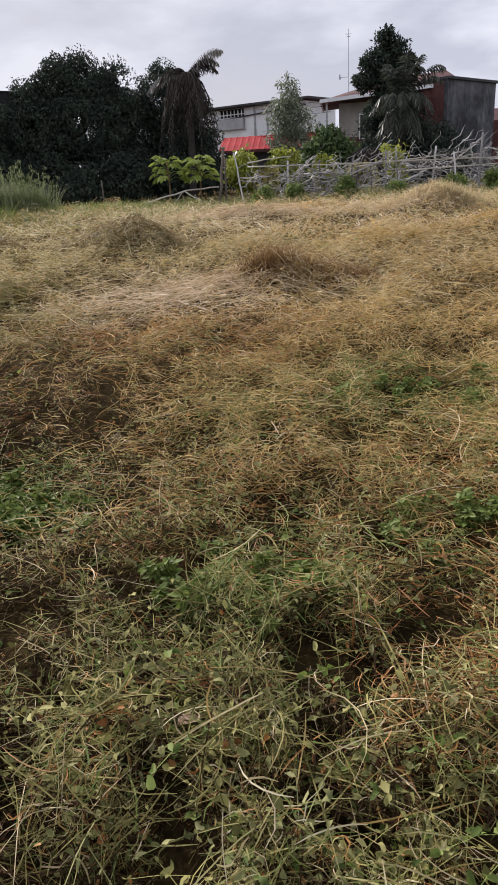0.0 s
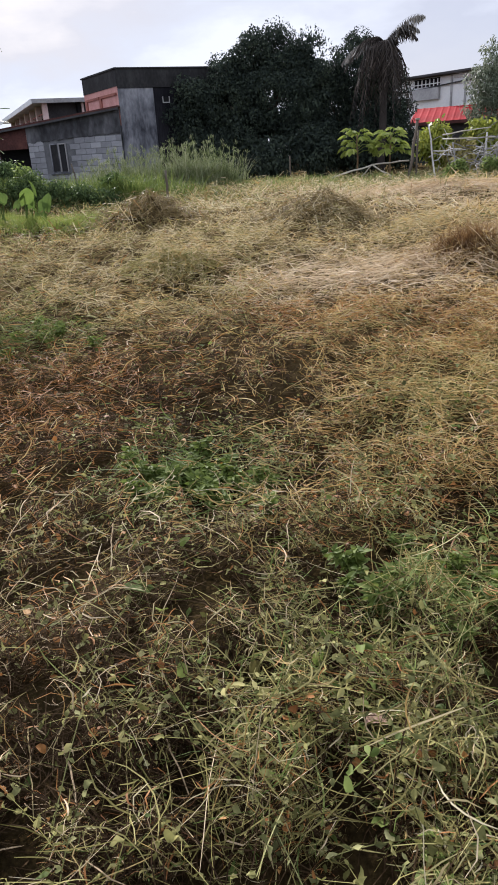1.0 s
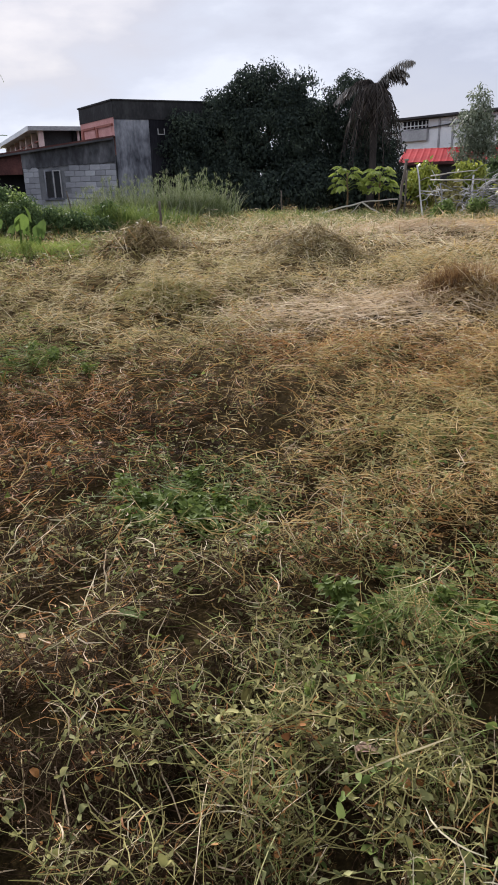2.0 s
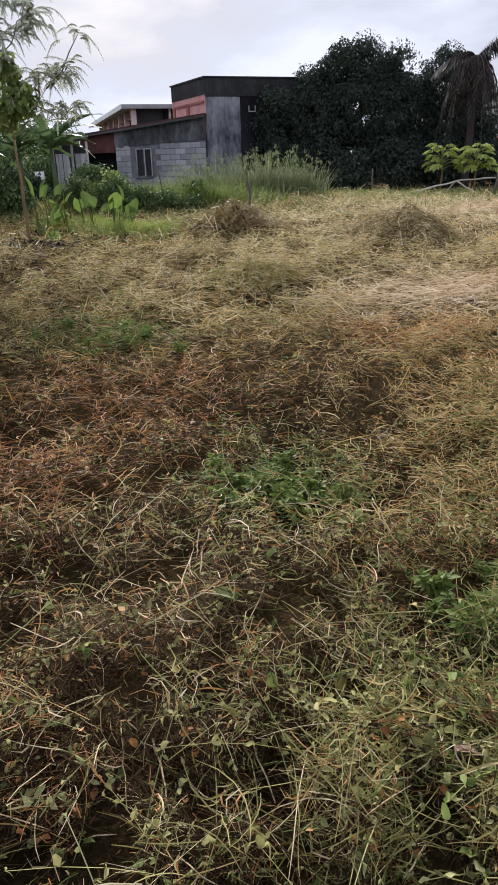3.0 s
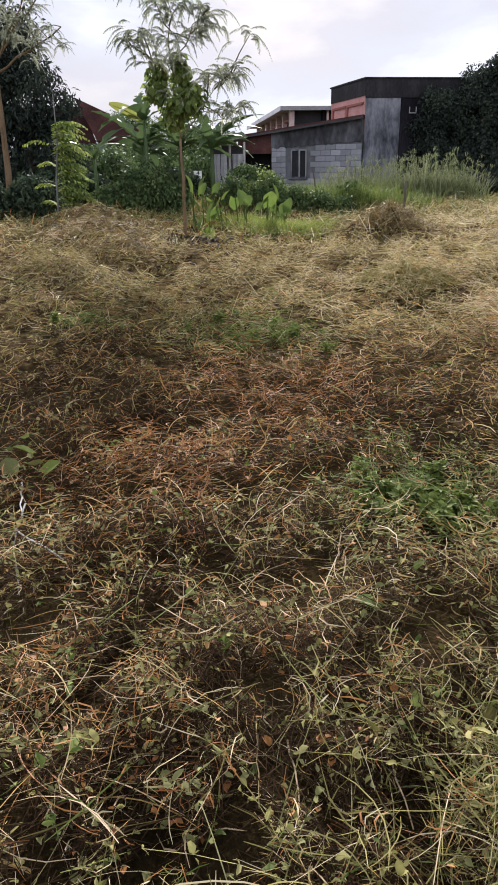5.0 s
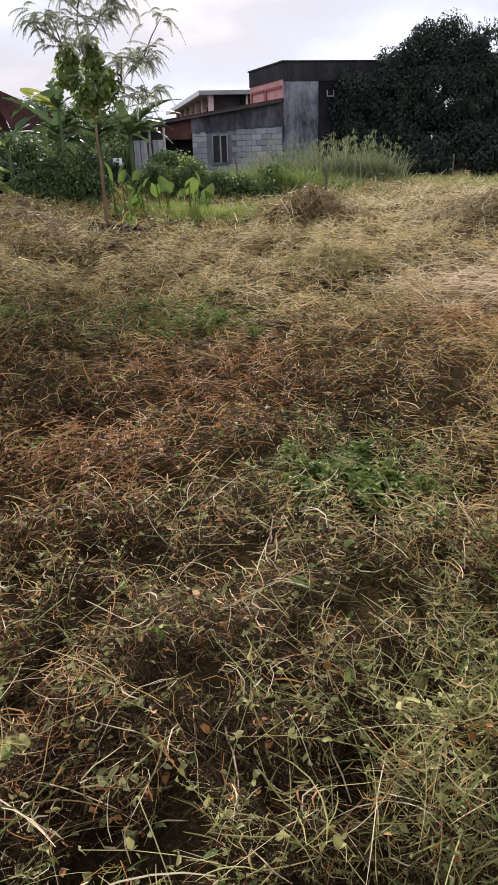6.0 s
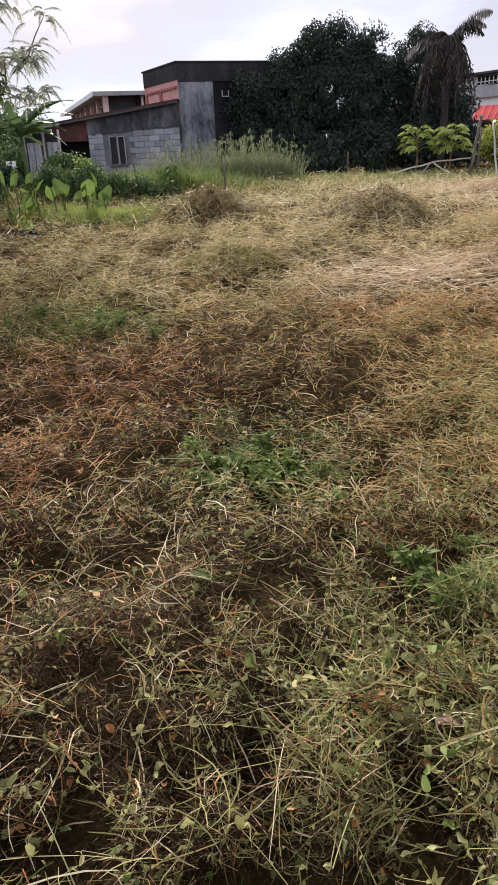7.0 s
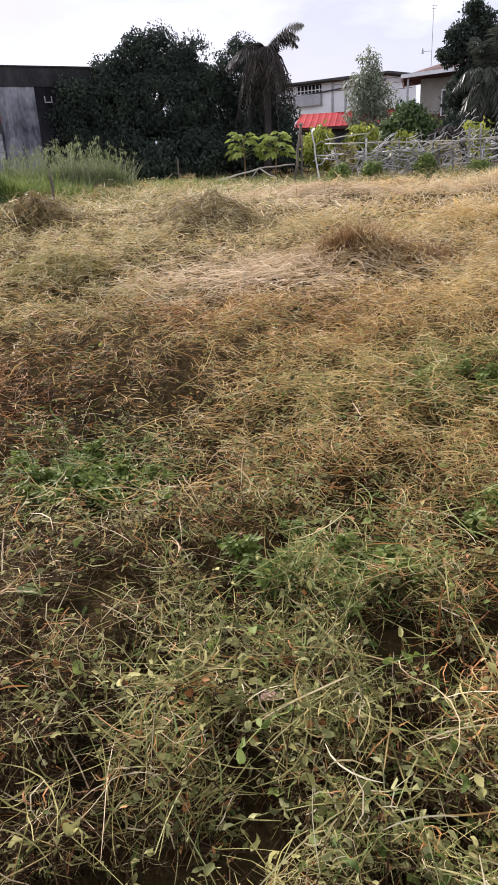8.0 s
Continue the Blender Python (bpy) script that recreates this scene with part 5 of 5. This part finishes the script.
palm(221, up(4.1, 26.3), (.05, 0, 2.6), [(2, 2.0, 1.45, .95, .8, .85), (-14, 1.9, 1.2, .9, .9, .85)] + [(a, 1.75 + .25 * math.sin(a * 2.0), 1.35, .75 + .15 * math.cos(a), .6, .42) for a in range(10, 370, 30)] + [(a, 1.7, .85, 1.0, .8, .75) for a in range(0, 360, 33)] + [(a, 1.6 + .3 * math.cos(a * 3), .30, 1.1, .9, .6) for a in range(7, 367, 26)], "palm", "young coconut palm with drooping dark fronds", .11, .46)
palm(222, up(3.0, 25.0), (0, 0, 1.15), [(a, 1.35 + .2 * math.sin(a), .7, 1.25, .7) for a in range(10, 370, 40)], "drypalm", "low palm with brown drooping fronds", .09, .36)
palm(223, up(5.6, 25.4), (0, 0, 1.0), [(a, 1.1, .8, 1.1, .6) for a in range(10, 370, 45)], "palm", "low dark palm by the stick fence", .09, .3)
papaya(230, up(-3.12, 21.6), 1.18, 18, "young papaya plant with yellow-green lobed leaves", .30)
papaya(231, up(-2.22, 21.7), 1.20, 20, "bushy young papaya plant with yellow-green lobed leaves", .33)
# by the shed and the bananas
T0 = feathery_tree(240, up(-7.24, 9.07), "thin feathery-leaved tree with a vine on its trunk",
              [((0, 0, -.1), (-.02, 0, 1.5), 0), ((-.02, 0, 1.45), (-.08, -.05, 2.5), 3), ((-.08, -.05, 2.4), (-.10, -.05, 3.45), 7), ((-.02, 0, 1.5), (.42, .30, 2.15), 3), ((.42, .30, 2.15), (.66, .46, 2.38), 6),
               ((-.08, 0, 2.3), (-.55, -.45, 2.75), 6), ((-.08, 0, 2.5), (.35, .25, 3.15), 6), ((-.1, 0, 2.9), (-.40, -.3, 3.5), 5), ((.3, .2, 1.95), (.55, .4, 1.75), 3)])
feathery_tree(241, up(-14.4, 11.35), "tall feathery-leaved tree behind dark foliage",
              [((0, 0, -.1), (.1, 0, 3.2), 0), ((.1, 0, 3.2), (.9, .3, 4.4), 8), ((.1, 0, 3.2), (-.1, 0, 5.0), 8), ((.1, 0, 3.0), (1.3, .9, 3.9), 9), ((.1, 0, 3.2), (1.0, .8, 4.7), 8), ((0, 0, 3), (-.9, -.3, 4.3), 6)], False, 7, .09)
broad_tree("dark_tree", 242, up(-16.6, 13.9), 5.4, [(.1, 0, 1.3, 1.4, 1.3, 1.4), (.1, .1, 2.7, 1.15, 1.2, 1.1), (-.6, -.4, 4.1, 1.1, 1.2, 1.1), (-1.5, -1.2, 5.0, 1.5, 1.4, 1.6), (-1.8, -1.5, 2.2, 1.8, 1.6, 2.2)], .16, "mango", "dark dense tree at the field's edge", .42, 60, .9, .16)
broad_tree("round_bush", 243, up(-11.25, 12.45), .9, [(0, 0, .45, .62, .6, .48), (.5, .3, .35, .45, .45, .38), (-.5, -.3, .35, .42, .4, .35), (.1, .2, .75, .5, .5, .35)], .085, "bush", "round dark green bush at the field's edge", .17, 60, 1.2, .03, .45)
for i, (x, y, w, h, mat) in enumerate(((-12.6, 10.5, .55, .9, "shrub"), (-13.2, 9.6, .6, 1.0, "shrub"), (-12.9, 8.2, .6, .9, "shrub"), (-13.1, 15.5, 1.0, 1.0, "shrub"),
                                      (-14.8, 13.4, 1.2, 1.05, "shrub"), (-9.4, 14.7, .2, .85, "vine"), (4.5, 27.2, 1.0, 2.6, "mango"), (3.2, 27.0, .8, 1.7, "mango"), (5.8, 27.6, .9, 1.9, "mango"), (-7.75, 15.8, .26, .62, "bush"), (-11.5, 17.0, .7, 1.0, "bush"), (-9.0, 26.6, 1.0, 1.3, "mango"), (-7.3, 26.6, 1.1, 1.2, "mango"), (-5.6, 27.2, 1.0, 1.5, "mango"), (-4.2, 27.8, 1.0, 1.6, "mango"), (-2.7, 28.5, .8, 1.5, "mango"),
                                      (-17.5, 17.0, 1.6, 1.6, "bush"), (-19.5, 25, 1.8, 2.6, "bush"), (-22, 23, 2.2, 1.9, "bush"), (-20, 19, 2.0, 1.7, "bush"), (-17.2, 21.5, 1.0, 1.5, "bush"), (-25, 22, 2.2, 2.2, "bush"), (-31.5, 33.5, 2.4, 4.6, "bush"), (-27.5, 35, 2.2, 3.8, "bush"))):
    broad_tree("bush", 260 + i, up(x, y), min(h, 1.5), [(0, 0, h * .55, w, w * .9, h * .45), (w * .5, .1, h * .4, w * .6, w * .6, h * .35)], .11 if h < 1.2 else .14, mat,
               "leafy green bush at the field's edge" if mat in ("bush", "shrub") else "dark undergrowth below the mango trees" if mat == "mango" else "light green leafy shrub at the field's edge", .2 if h < 1.2 else .3 if y < 20 else .5, 45 if y < 20 else 58, .9, .025 if h < .8 else .04, .45)


def frond_sapling():
    rnd = R(246)
    t = thing("sapling", pose(*up(-11.4, 10.15)), "leaning sapling with drooping yellow-green fronds", "plant")
    part("stem", tube(wavy(rnd, (0, 0, -.05), (.12, .08, 2.25), 6, .02), list(np.linspace(.024, .008, 7)), 6), "stick", t, smooth=True)
    for k in range(48):
        z = .25 + 1.5 * k / 48
        co, fa = pinnate(rnd, np.array((.03, .04, z)), rnd.uniform(.1, 1.7) if k % 12 else rnd.uniform(2, 5), rnd.uniform(.5, .95), .55, .55, 10, .15, .045, .4)
        part("frond", raw("frond", co, fa), "vine" if k % 3 else "papaya", t)


frond_sapling()
banana(250, up(-11.5, 12.95), 2.0, [(224, 24, .85, .12, .3, "bananay"), (190, 10, 1.3, .22, .75, "banana"), (20, 20, 1.3, .22, .8, "banana"), (80, 50, 1.2, .2, .5, "banana"),
                                     (285, 25, 1.3, .22, .9, "banana"), (330, 45, 1.2, .2, .7, "banana"), (140, 45, 1.2, .2, .6, "banana")], "banana plant with one yellowing leaf and torn dark leaves")
banana(251, up(-10.7, 14.3), 1.5, [(200, 30, 1.2, .2, .8, "banana"), (15, 35, 1.3, .22, .8, "banana"), (300, 20, 1.2, .22, .9, "banana"), (60, 55, 1.1, .2, .5, "banana"), (120, 40, 1.1, .2, .7, "banana"), (250, 55, 1.1, .2, .5, "banana")],
       "banana plant with dark arching leaves")
banana(252, up(-12.6, 12.4), 1.3, [(210, 25, 1.1, .18, .8, "banana"), (330, 30, 1.2, .2, .9, "banana"), (270, 35, 1.1, .2, .8, "banana"), (60, 50, 1.1, .18, .6, "banana")], "short banana plant with drooping dark leaves")
for i, (x, y, h) in enumerate(((-12.3, 13.7, 1.5), (-11.1, 13.7, 1.45), (-11.9, 14.6, 1.75), (-10.3, 13.8, 1.45), (-12.9, 14.4, 1.3))):
    ry = R(256 + i)
    banana(256 + i, up(x, y), h, [(k * 47 + ry.uniform(-15, 15), ry.uniform(0, 50), ry.uniform(1.0, 1.55), ry.uniform(.17, .24), ry.uniform(.45, .85), "banana") for k in range(11)], "leafy banana plant with torn arching leaves")
for i, (x, y, n, h) in enumerate(((-8.15, 10.55, 3, .62), (-7.85, 10.85, 3, .45), (-7.55, 11.05, 3, .5), (-7.2, 11.25, 3, .52), (-7.0, 11.6, 3, .35), (-7.35, 9.75, 3, .3), (-8.5, 11.4, 3, .55), (-7.6, 12.0, 3, .45))):
    taro(280 + i, up(x, y), n, "taro plant with upright heart-shaped light green leaves", h)
standing_grass("low_grass_bank", 291, [(-9.9 + .26 * k, 14.3 + .17 * k, .32, 750, .85 + .25 * math.sin(k * 1.7)) for k in range(11)], "green", "dense green grass bank below the house", .72, .014)
# Added bushes, standing in for the shade on the grass bank's front.
for i, (x, y, h) in enumerate(((-10.35, 14.0, .55), (-9.85, 13.95, .72), (-9.35, 14.1, .6), (-8.95, 14.2, .75), (-8.5, 14.4, .58), (-8.1, 14.6, .5), (-7.7, 15.0, .36))):
    broad_tree("low_brush", 350 + i, up(x, y), h, [(0, 0, h * .4, .42, .26, h * .42), (.1, 0, h * .75, .22, .2, h * .3)], .065, "bush", "low dark green brush added as shade on the grass bank front", .15, 34, 1.0, .012, .4)
standing_grass("light_grass_bank", 292, [(-9.7 + .5 * k, 16.0 + .3 * k, .4, 420, .9 + .2 * math.sin(k * 2.1)) for k in range(6)], "green", "light green grass below the block wall", .80, .018)
standing_grass("tall_reeds", 293, [(-10.4 + .3 * k, 19.94 + .12 * k, .34, 620, (.8, .9, 1.0, 1.1, 1.1, 1.0, 1.0, 1.1, 1.1, 1.15, 1.15, 1.0)[k]) for k in range(12)], "reed", "tall yellow-green reed grass", .92, .018, 15)
standing_grass("edge_grass", 299, [(-10.6 + .25 * k, 13.2 + .22 * k, .3, 240, .8 + .3 * math.sin(k * 1.9)) for k in range(7)], "olive", "light green grass tufts beside the round bush", .5, .015)
standing_grass("field_weeds", 294, [(-8.1 + .35 * k, 11.2 + .25 * math.sin(k), .45, 800, .8) for k in range(8)], "papaya", "light green grass round the taro plants", .32, .010)
standing_grass("fence_grass", 295, [(-5.6 + .9 * k, 20.6 - .13 * k, .6, 330, .8 + .3 * math.sin(k * 2.3)) for k in range(14)], "vine", "tufts of yellow-green grass along the stick fence", .32, .018)
standing_grass("dry_tuft", 296, [(.20, 8.1, .15, 1000, 1.1), (.95, 8.45, .25, 500, .7), (.02, 8.05, .12, 400, 1.0), (.6, 8.3, .2, 400, .7)], "tuft", "standing tuft of dry brown grass", .36, .007)
standing_grass("dry_far_tufts", 297, [(2.5 + .3 * k, 14.0 - .1 * k, .3, 300, .9) for k in range(5)], "hay", "standing dry tan grass on the far heap", .34, .014)

for i, (x, y, w, h) in enumerate(((.5, 19.1, .22, .5), (1.75, 19.05, .25, .6), (3.0, 18.95, .2, .45), (4.4, 18.9, .28, .55), (5.4, 18.8, .3, .6), (-.3, 19.3, .25, .5))):
    broad_tree("fence_weed", 330 + i, up(x, y), h, [(0, 0, h * .5, w, w * .7, h * .45)], .09, "vine", "light green leafy weed growing through the stick fence", .12, 26, .8, .012, .4)

# weeds that grow through the straw
WEEDS = [weed(301, .12, 18, .060), weed(302, .09, 15, .048), weed(303, .14, 24, .066)]
rw = R(310)
for cx, cy, sp, n in ((.16, 2.66, .22, 22), (-1.15, 3.42, .24, 26), (.92, 3.08, .2, 10), (1.2, 5.0, .35, 12), (-3.55, 5.55, .4, 10), (-4.85, 5.0, .3, 6)):
    for _ in range(n):
        x, y = cx + rw.normal(0, sp), cy + rw.normal(0, sp * .7)
        c = copy_thing(WEEDS[rw.randint(3)], pose(*up(x, y, .05), rw.uniform(-18, 18), rw.uniform(-18, 18), rw.uniform(0, 360)))
for w in WEEDS:
    w.matrix_basis = pose(*up(.1 + .2 * WEEDS.index(w), 2.6, .01), 0, 0, 40 * WEEDS.index(w))

# ---- fence, poles and loose sticks ----
def rod(name, pts, r, mat, parent, n=6, taper=.8, label=""):
    return part(name, tube(pts, list(np.linspace(r, r * taper, len(pts))), n), mat, parent, label, smooth=True)


def stick_fence():
    rnd = R(401)
    t = thing("stick_fence", pose(0, 19.35, .83), "rough fence of grey sticks and bamboo rails", "fence")
    posts = [(1.2, 1.0, .1, .022), (1.85, 1.05, -.12, .024), (2.45, .95, .08, .02), (3.85, 1.15, -.1, .026), (4.5, 1.0, .15, .024), (-.80, 1.28, .24, .022), (-.29, .85, .17, .020), (.32, 1.02, .0, .026), (.62, .72, .03, .02), (.98, .70, .02, .022), (1.55, .85, -.03, .02), (2.05, .80, -.02, .034),
             (2.80, 1.12, .05, .034), (3.10, 1.20, .12, .02), (3.55, .85, .04, .02), (4.05, .8, -.05, .02), (4.98, 1.38, -.04, .03), (5.6, 1.0, .05, .028), (6.4, 1.1, 0, .028), (7.2, 1.0, .05, .03)]
    for x, h, lean, r in posts:
        y = -.10 * max(0, x - 1) + rnd.uniform(-.05, .05)
        rod("post", wavy(rnd, (x, y, -.1), (x - lean, y, h), 4, .015), r, "stick", t, 7)
    rails = [((-.7, .93), (2.7, .84)), ((-.7, 1.02), (.4, 1.12)), ((2.6, .86), (5.9, .80)), ((2.7, .24), (5.1, .16)), ((3.0, .10), (6.8, .22)), ((.35, .15), (1.6, .12)), ((2.0, .78), (4.2, .95)),
             ((2.1, .30), (3.2, .34)), ((2.1, .18), (2.75, .19)), ((5, .42), (7.4, .45)), ((3.2, .62), (6.8, .7)), ((5.2, .15), (7.3, .2))]
    for (x0, z0), (x1, z1) in rails:
        rod("rail", wavy(rnd, (x0, -.10 * max(0, x0 - 1) - .04, z0), (x1, -.10 * max(0, x1 - 1) - .04, z1), 5, .012), .017, "bamboo", t, 6, .7)
    braces = [((.75, .86), (1.6, .52)), ((1.62, .52), (1.0, .02)), ((1.62, .52), (2.75, .88)), ((.9, .0), (1.65, .55)), ((2.1, .52), (2.55, .72)), ((3.25, .4), (3.75, .62)), ((3.1, .2), (3.05, .62)), ((.5, .42), (1.3, .28))]
    for (x0, z0), (x1, z1) in braces:
        rod("brace", wavy(rnd, (x0, -.1 - .08 * max(0, x0 - 1), z0), (x1, -.1 - .08 * max(0, x1 - 1), z1), 4, .03), .024, "stick", t, 6, .6)


def branch_pile(seed, at, w, h, n, label, d=.35, lo=.02):
    """Grey cut branches thrown together."""
    rnd = R(seed)
    t = thing("branch_pile", pose(*at), label, "branches")
    for _ in range(n):
        x, z = rnd.uniform(-w, w), lo + (h - lo) * rnd.uniform(0, 1) ** 1.2
        a, ln = rnd.normal(0, .75), rnd.uniform(.25, .85)
        y = rnd.uniform(-d, d)
        e = (x + ln * math.cos(a), y + rnd.uniform(-.2, .2), max(.0, z + ln * math.sin(a) * .85))
        rod("branch", wavy(rnd, (x, y, max(z, .0)), e, 5, .05), rnd.uniform(.007, .017), "stick", t, 5, .45)
    return t


def lying_poles():
    rnd = R(420)
    for a, b, r in (((-3.64, 20.5, .98), (-2.57, 20.7, 1.24), .022), ((-2.57, 20.68, 1.25), (-1.60, 20.8, 1.30), .02), ((-2.55, 20.66, 1.24), (-2.05, 20.75, .92), .02), ((-2.05, 20.75, .92), (-1.55, 20.8, .88), .018),
                    ((-3.62, 20.5, .97), (-3.38, 20.55, .87), .018), ((-3.40, 20.55, .87), (-2.85, 20.7, .95), .018), ((-2.9, 20.7, .93), (-2.6, 20.7, 1.22), .016)):
        ob = finish("bamboo_pole", tube(wavy(rnd, a, b, 4, .012), [r] * 5, 7), "bamboo", smooth=True)
        tagged(ob, "pale weathered bamboo pole propped at the field's edge", "pole", "bamboo poles")


def loose_posts():
    rnd = R(430)
    for x, y, h, lx, r, words in ((-1.60, 20.35, 1.45, .22, .040, "leaning dark timber fence post"), (-1.42, 20.5, 1.2, .06, .026, "thin dark fence stake beside a timber post"),
                                  (-6.24, 15.2, .62, .02, .030, "short dark stake standing in the field"), (-4.95, 21.2, .72, -.02, .022, "thin stake at the field's edge"),
                                  (-8.60, 15.75, .95, -.20, .020, "thin leaning stick in the grass bank"), (-7.95, 15.9, .5, .03, .03, "short dark stump in the grass bank")):
        t = thing("field_post", pose(*up(x, y)), words, "post")
        part("shaft", tube(wavy(rnd, (0, 0, -.15), (lx, 0, h), 5, .012), list(np.linspace(r, r * .85, 6)), 8), "post", t, smooth=True)
        if h > 1.4:
            part("cap", boxed(lx - .055, lx + .055, -.05, .05, h - .03, h + .02, .01), "bamboo", t, "pale weathered post top")


stick_fence()
branch_pile(411, up(1.3, 19.45), 1.3, .95, 230, "tangled pile of grey cut branches behind a fence")
branch_pile(412, up(4.3, 19.5), 2.0, 1.05, 340, "long pile of grey cut branches along the fence", .4, .08)
branch_pile(413, up(6.6, 19.2), 1.0, 1.1, 60, "pile of pale grey branches at the fence end")
branch_pile(414, up(-.5, 20.2), .6, 1.0, 34, "loose grey sticks leaning by the fence")
lying_poles()
loose_posts()
rl = R(440)
n_l = 260
pl = np.stack([rl.normal(0, .28, n_l), rl.normal(-.05, .16, n_l), rl.uniform(.01, .10, n_l)], -1)
tg = finish("dead_leaves", raw("dead_leaves", *leaves(rl, pl, rl.normal(0, 1, (n_l, 3)) * (1, 1, .4), np.full(n_l, .13), np.full(n_l, .055))), "drypalm")
tg.location = up(-7.05, 8.9)
tagged(tg, "dark grey-brown dead leaves heaped round the tree foot", "leaves", kind="stuff")

# ---- small things close to the eye ----
def stalk(pts, r, mat, label):
    ob = finish("stalk", tube(pts, list(np.linspace(r, r * .6, len(pts))), 6), mat, smooth=True)
    tagged(ob, label, "stalk", "loose stalks")


rs = R(500)
for (x0, y0, h0), (x1, y1, h1), r, mat, words in (
        ((.24, 2.42, .09), (.42, 1.55, .12), .0045, "olive", "long yellow-green cut stalk lying on the grass"),
        ((.52, 2.32, .04), (.53, 2.36, .20), .006, "rust", "short upright brown cut stem"),
        ((-.60, 3.45, .10), (-.43, 3.10, .07), .004, "pale", "pale straw lying across the grass"),
        ((.12, 2.95, .09), (.24, 2.62, .05), .004, "pale", "pale straw lying across the grass"),
        ((-.72, 2.03, .06), (-.44, 1.70, .07), .0045, "pale", "pale dry stem lying on the grass"),
        ((-1.24, 2.92, .06), (-1.17, 2.70, .05), .006, "pale", "short pale split stem"),
        ((-1.28, 2.90, .07), (-1.20, 2.72, .05), .005, "pale", "short pale split stem"),
        ((-1.60, 2.02, .05), (-1.10, 2.35, .06), .004, "straw", "long straw lying across the grass"),
        ((.35, 5.3, .10), (.75, 4.75, .09), .006, "pale", "long pale cut stalk lying on the straw"),
        ((.95, 4.6, .10), (1.55, 4.25, .12), .006, "pale", "long pale cut stalk lying on the straw"),
        ((-.86, 1.76, .07), (-.69, 1.56, .06), .0045, "pale", "pale dry stem lying on the grass"),
        ((-1.43, 1.84, .06), (-1.17, 1.70, .07), .003, "pale", "short pale straw lying on the grass"),
        ((-1.65, 1.98, .08), (-1.34, 2.54, .09), .004, "heap", "long thin brown stalk lying across the grass"),
        ((-1.22, 2.06, .09), (-1.21, 2.36, .06), .0035, "pale", "pale straw lying across the grass"),
        ((-.97, 1.76, .08), (-.80, 1.52, .06), .003, "hay", "thin khaki stalk lying on the grass"),
        ((-2.3, 2.75, .08), (-1.85, 2.55, .06), .011, "redbark", "brown broken twig on the straw"),
        ((-2.98, 2.48, .12), (-2.62, 2.20, .10), .007, "stick", "grey weathered twig lying on the straw"),
        ((-2.72, 2.30, .13), (-2.45, 2.02, .09), .006, "stick", "grey weathered twig lying on the straw"),
        ((-2.55, 2.10, .10), (-2.20, 2.08, .11), .006, "stick", "grey weathered twig lying on the straw"),
        ((-2.40, 1.98, .10), (-2.14, 1.80, .08), .006, "stick", "grey weathered twig lying on the straw")):
    a, b = up(x0, y0, h0), up(x1, y1, h1)
    stalk(wavy(rs, a, b, 6, .005), r * .8, mat, words)


def big_leaf(x, y, dz, ln, half, yaw, pitch, roll, mat, words):
    bm = blade(ln, half, .25, 0, rs, arch=.12, heart=True)
    ob = finish("broad_leaf", bm, mat, smooth=True)
    ob.matrix_basis = pose(*up(x, y, dz), roll, pitch, yaw)
    tagged(ob, words, "leaf", "loose leaves")


big_leaf(-.86, 2.40, .07, .11, .045, 200, -25, 10, "taro", "heart-shaped green leaf in the cut grass")
big_leaf(-.78, 2.33, .05, .06, .022, 280, -40, 0, "papaya", "small yellow-green leaf in the cut grass")
big_leaf(-.10, 2.55, .09, .12, .03, 10, -5, 20, "greyleaf", "pale grey-green pointed leaf lying flat")
big_leaf(-.44, 1.88, .08, .09, .03, 250, -50, 0, "greyleaf", "pale grey-green leaf curled upright")
big_leaf(-.38, 2.15, .08, .08, .018, 270, 50, 0, "olive", "twisted yellow-green leaf in the cut grass")
big_leaf(.06, 2.02, .06, .10, .04, 220, -30, 20, "deadleaf", "crumpled pinkish dead leaf")
big_leaf(.13, 1.97, .05, .08, .03, 300, -20, -20, "deadleaf", "crumpled pinkish dead leaf")
for k, (x, y) in enumerate(((-3.05, 2.68), (-3.1, 2.5), (-3.22, 2.75), (-2.98, 2.58))):
    big_leaf(x, y, .10 + .03 * k, .12, .05, 60 + 80 * k, -35, 10, "greyleaf" if k % 2 else "papaya", "broad wilting weed leaf at the straw's edge")

block_pieces(ANNEX)
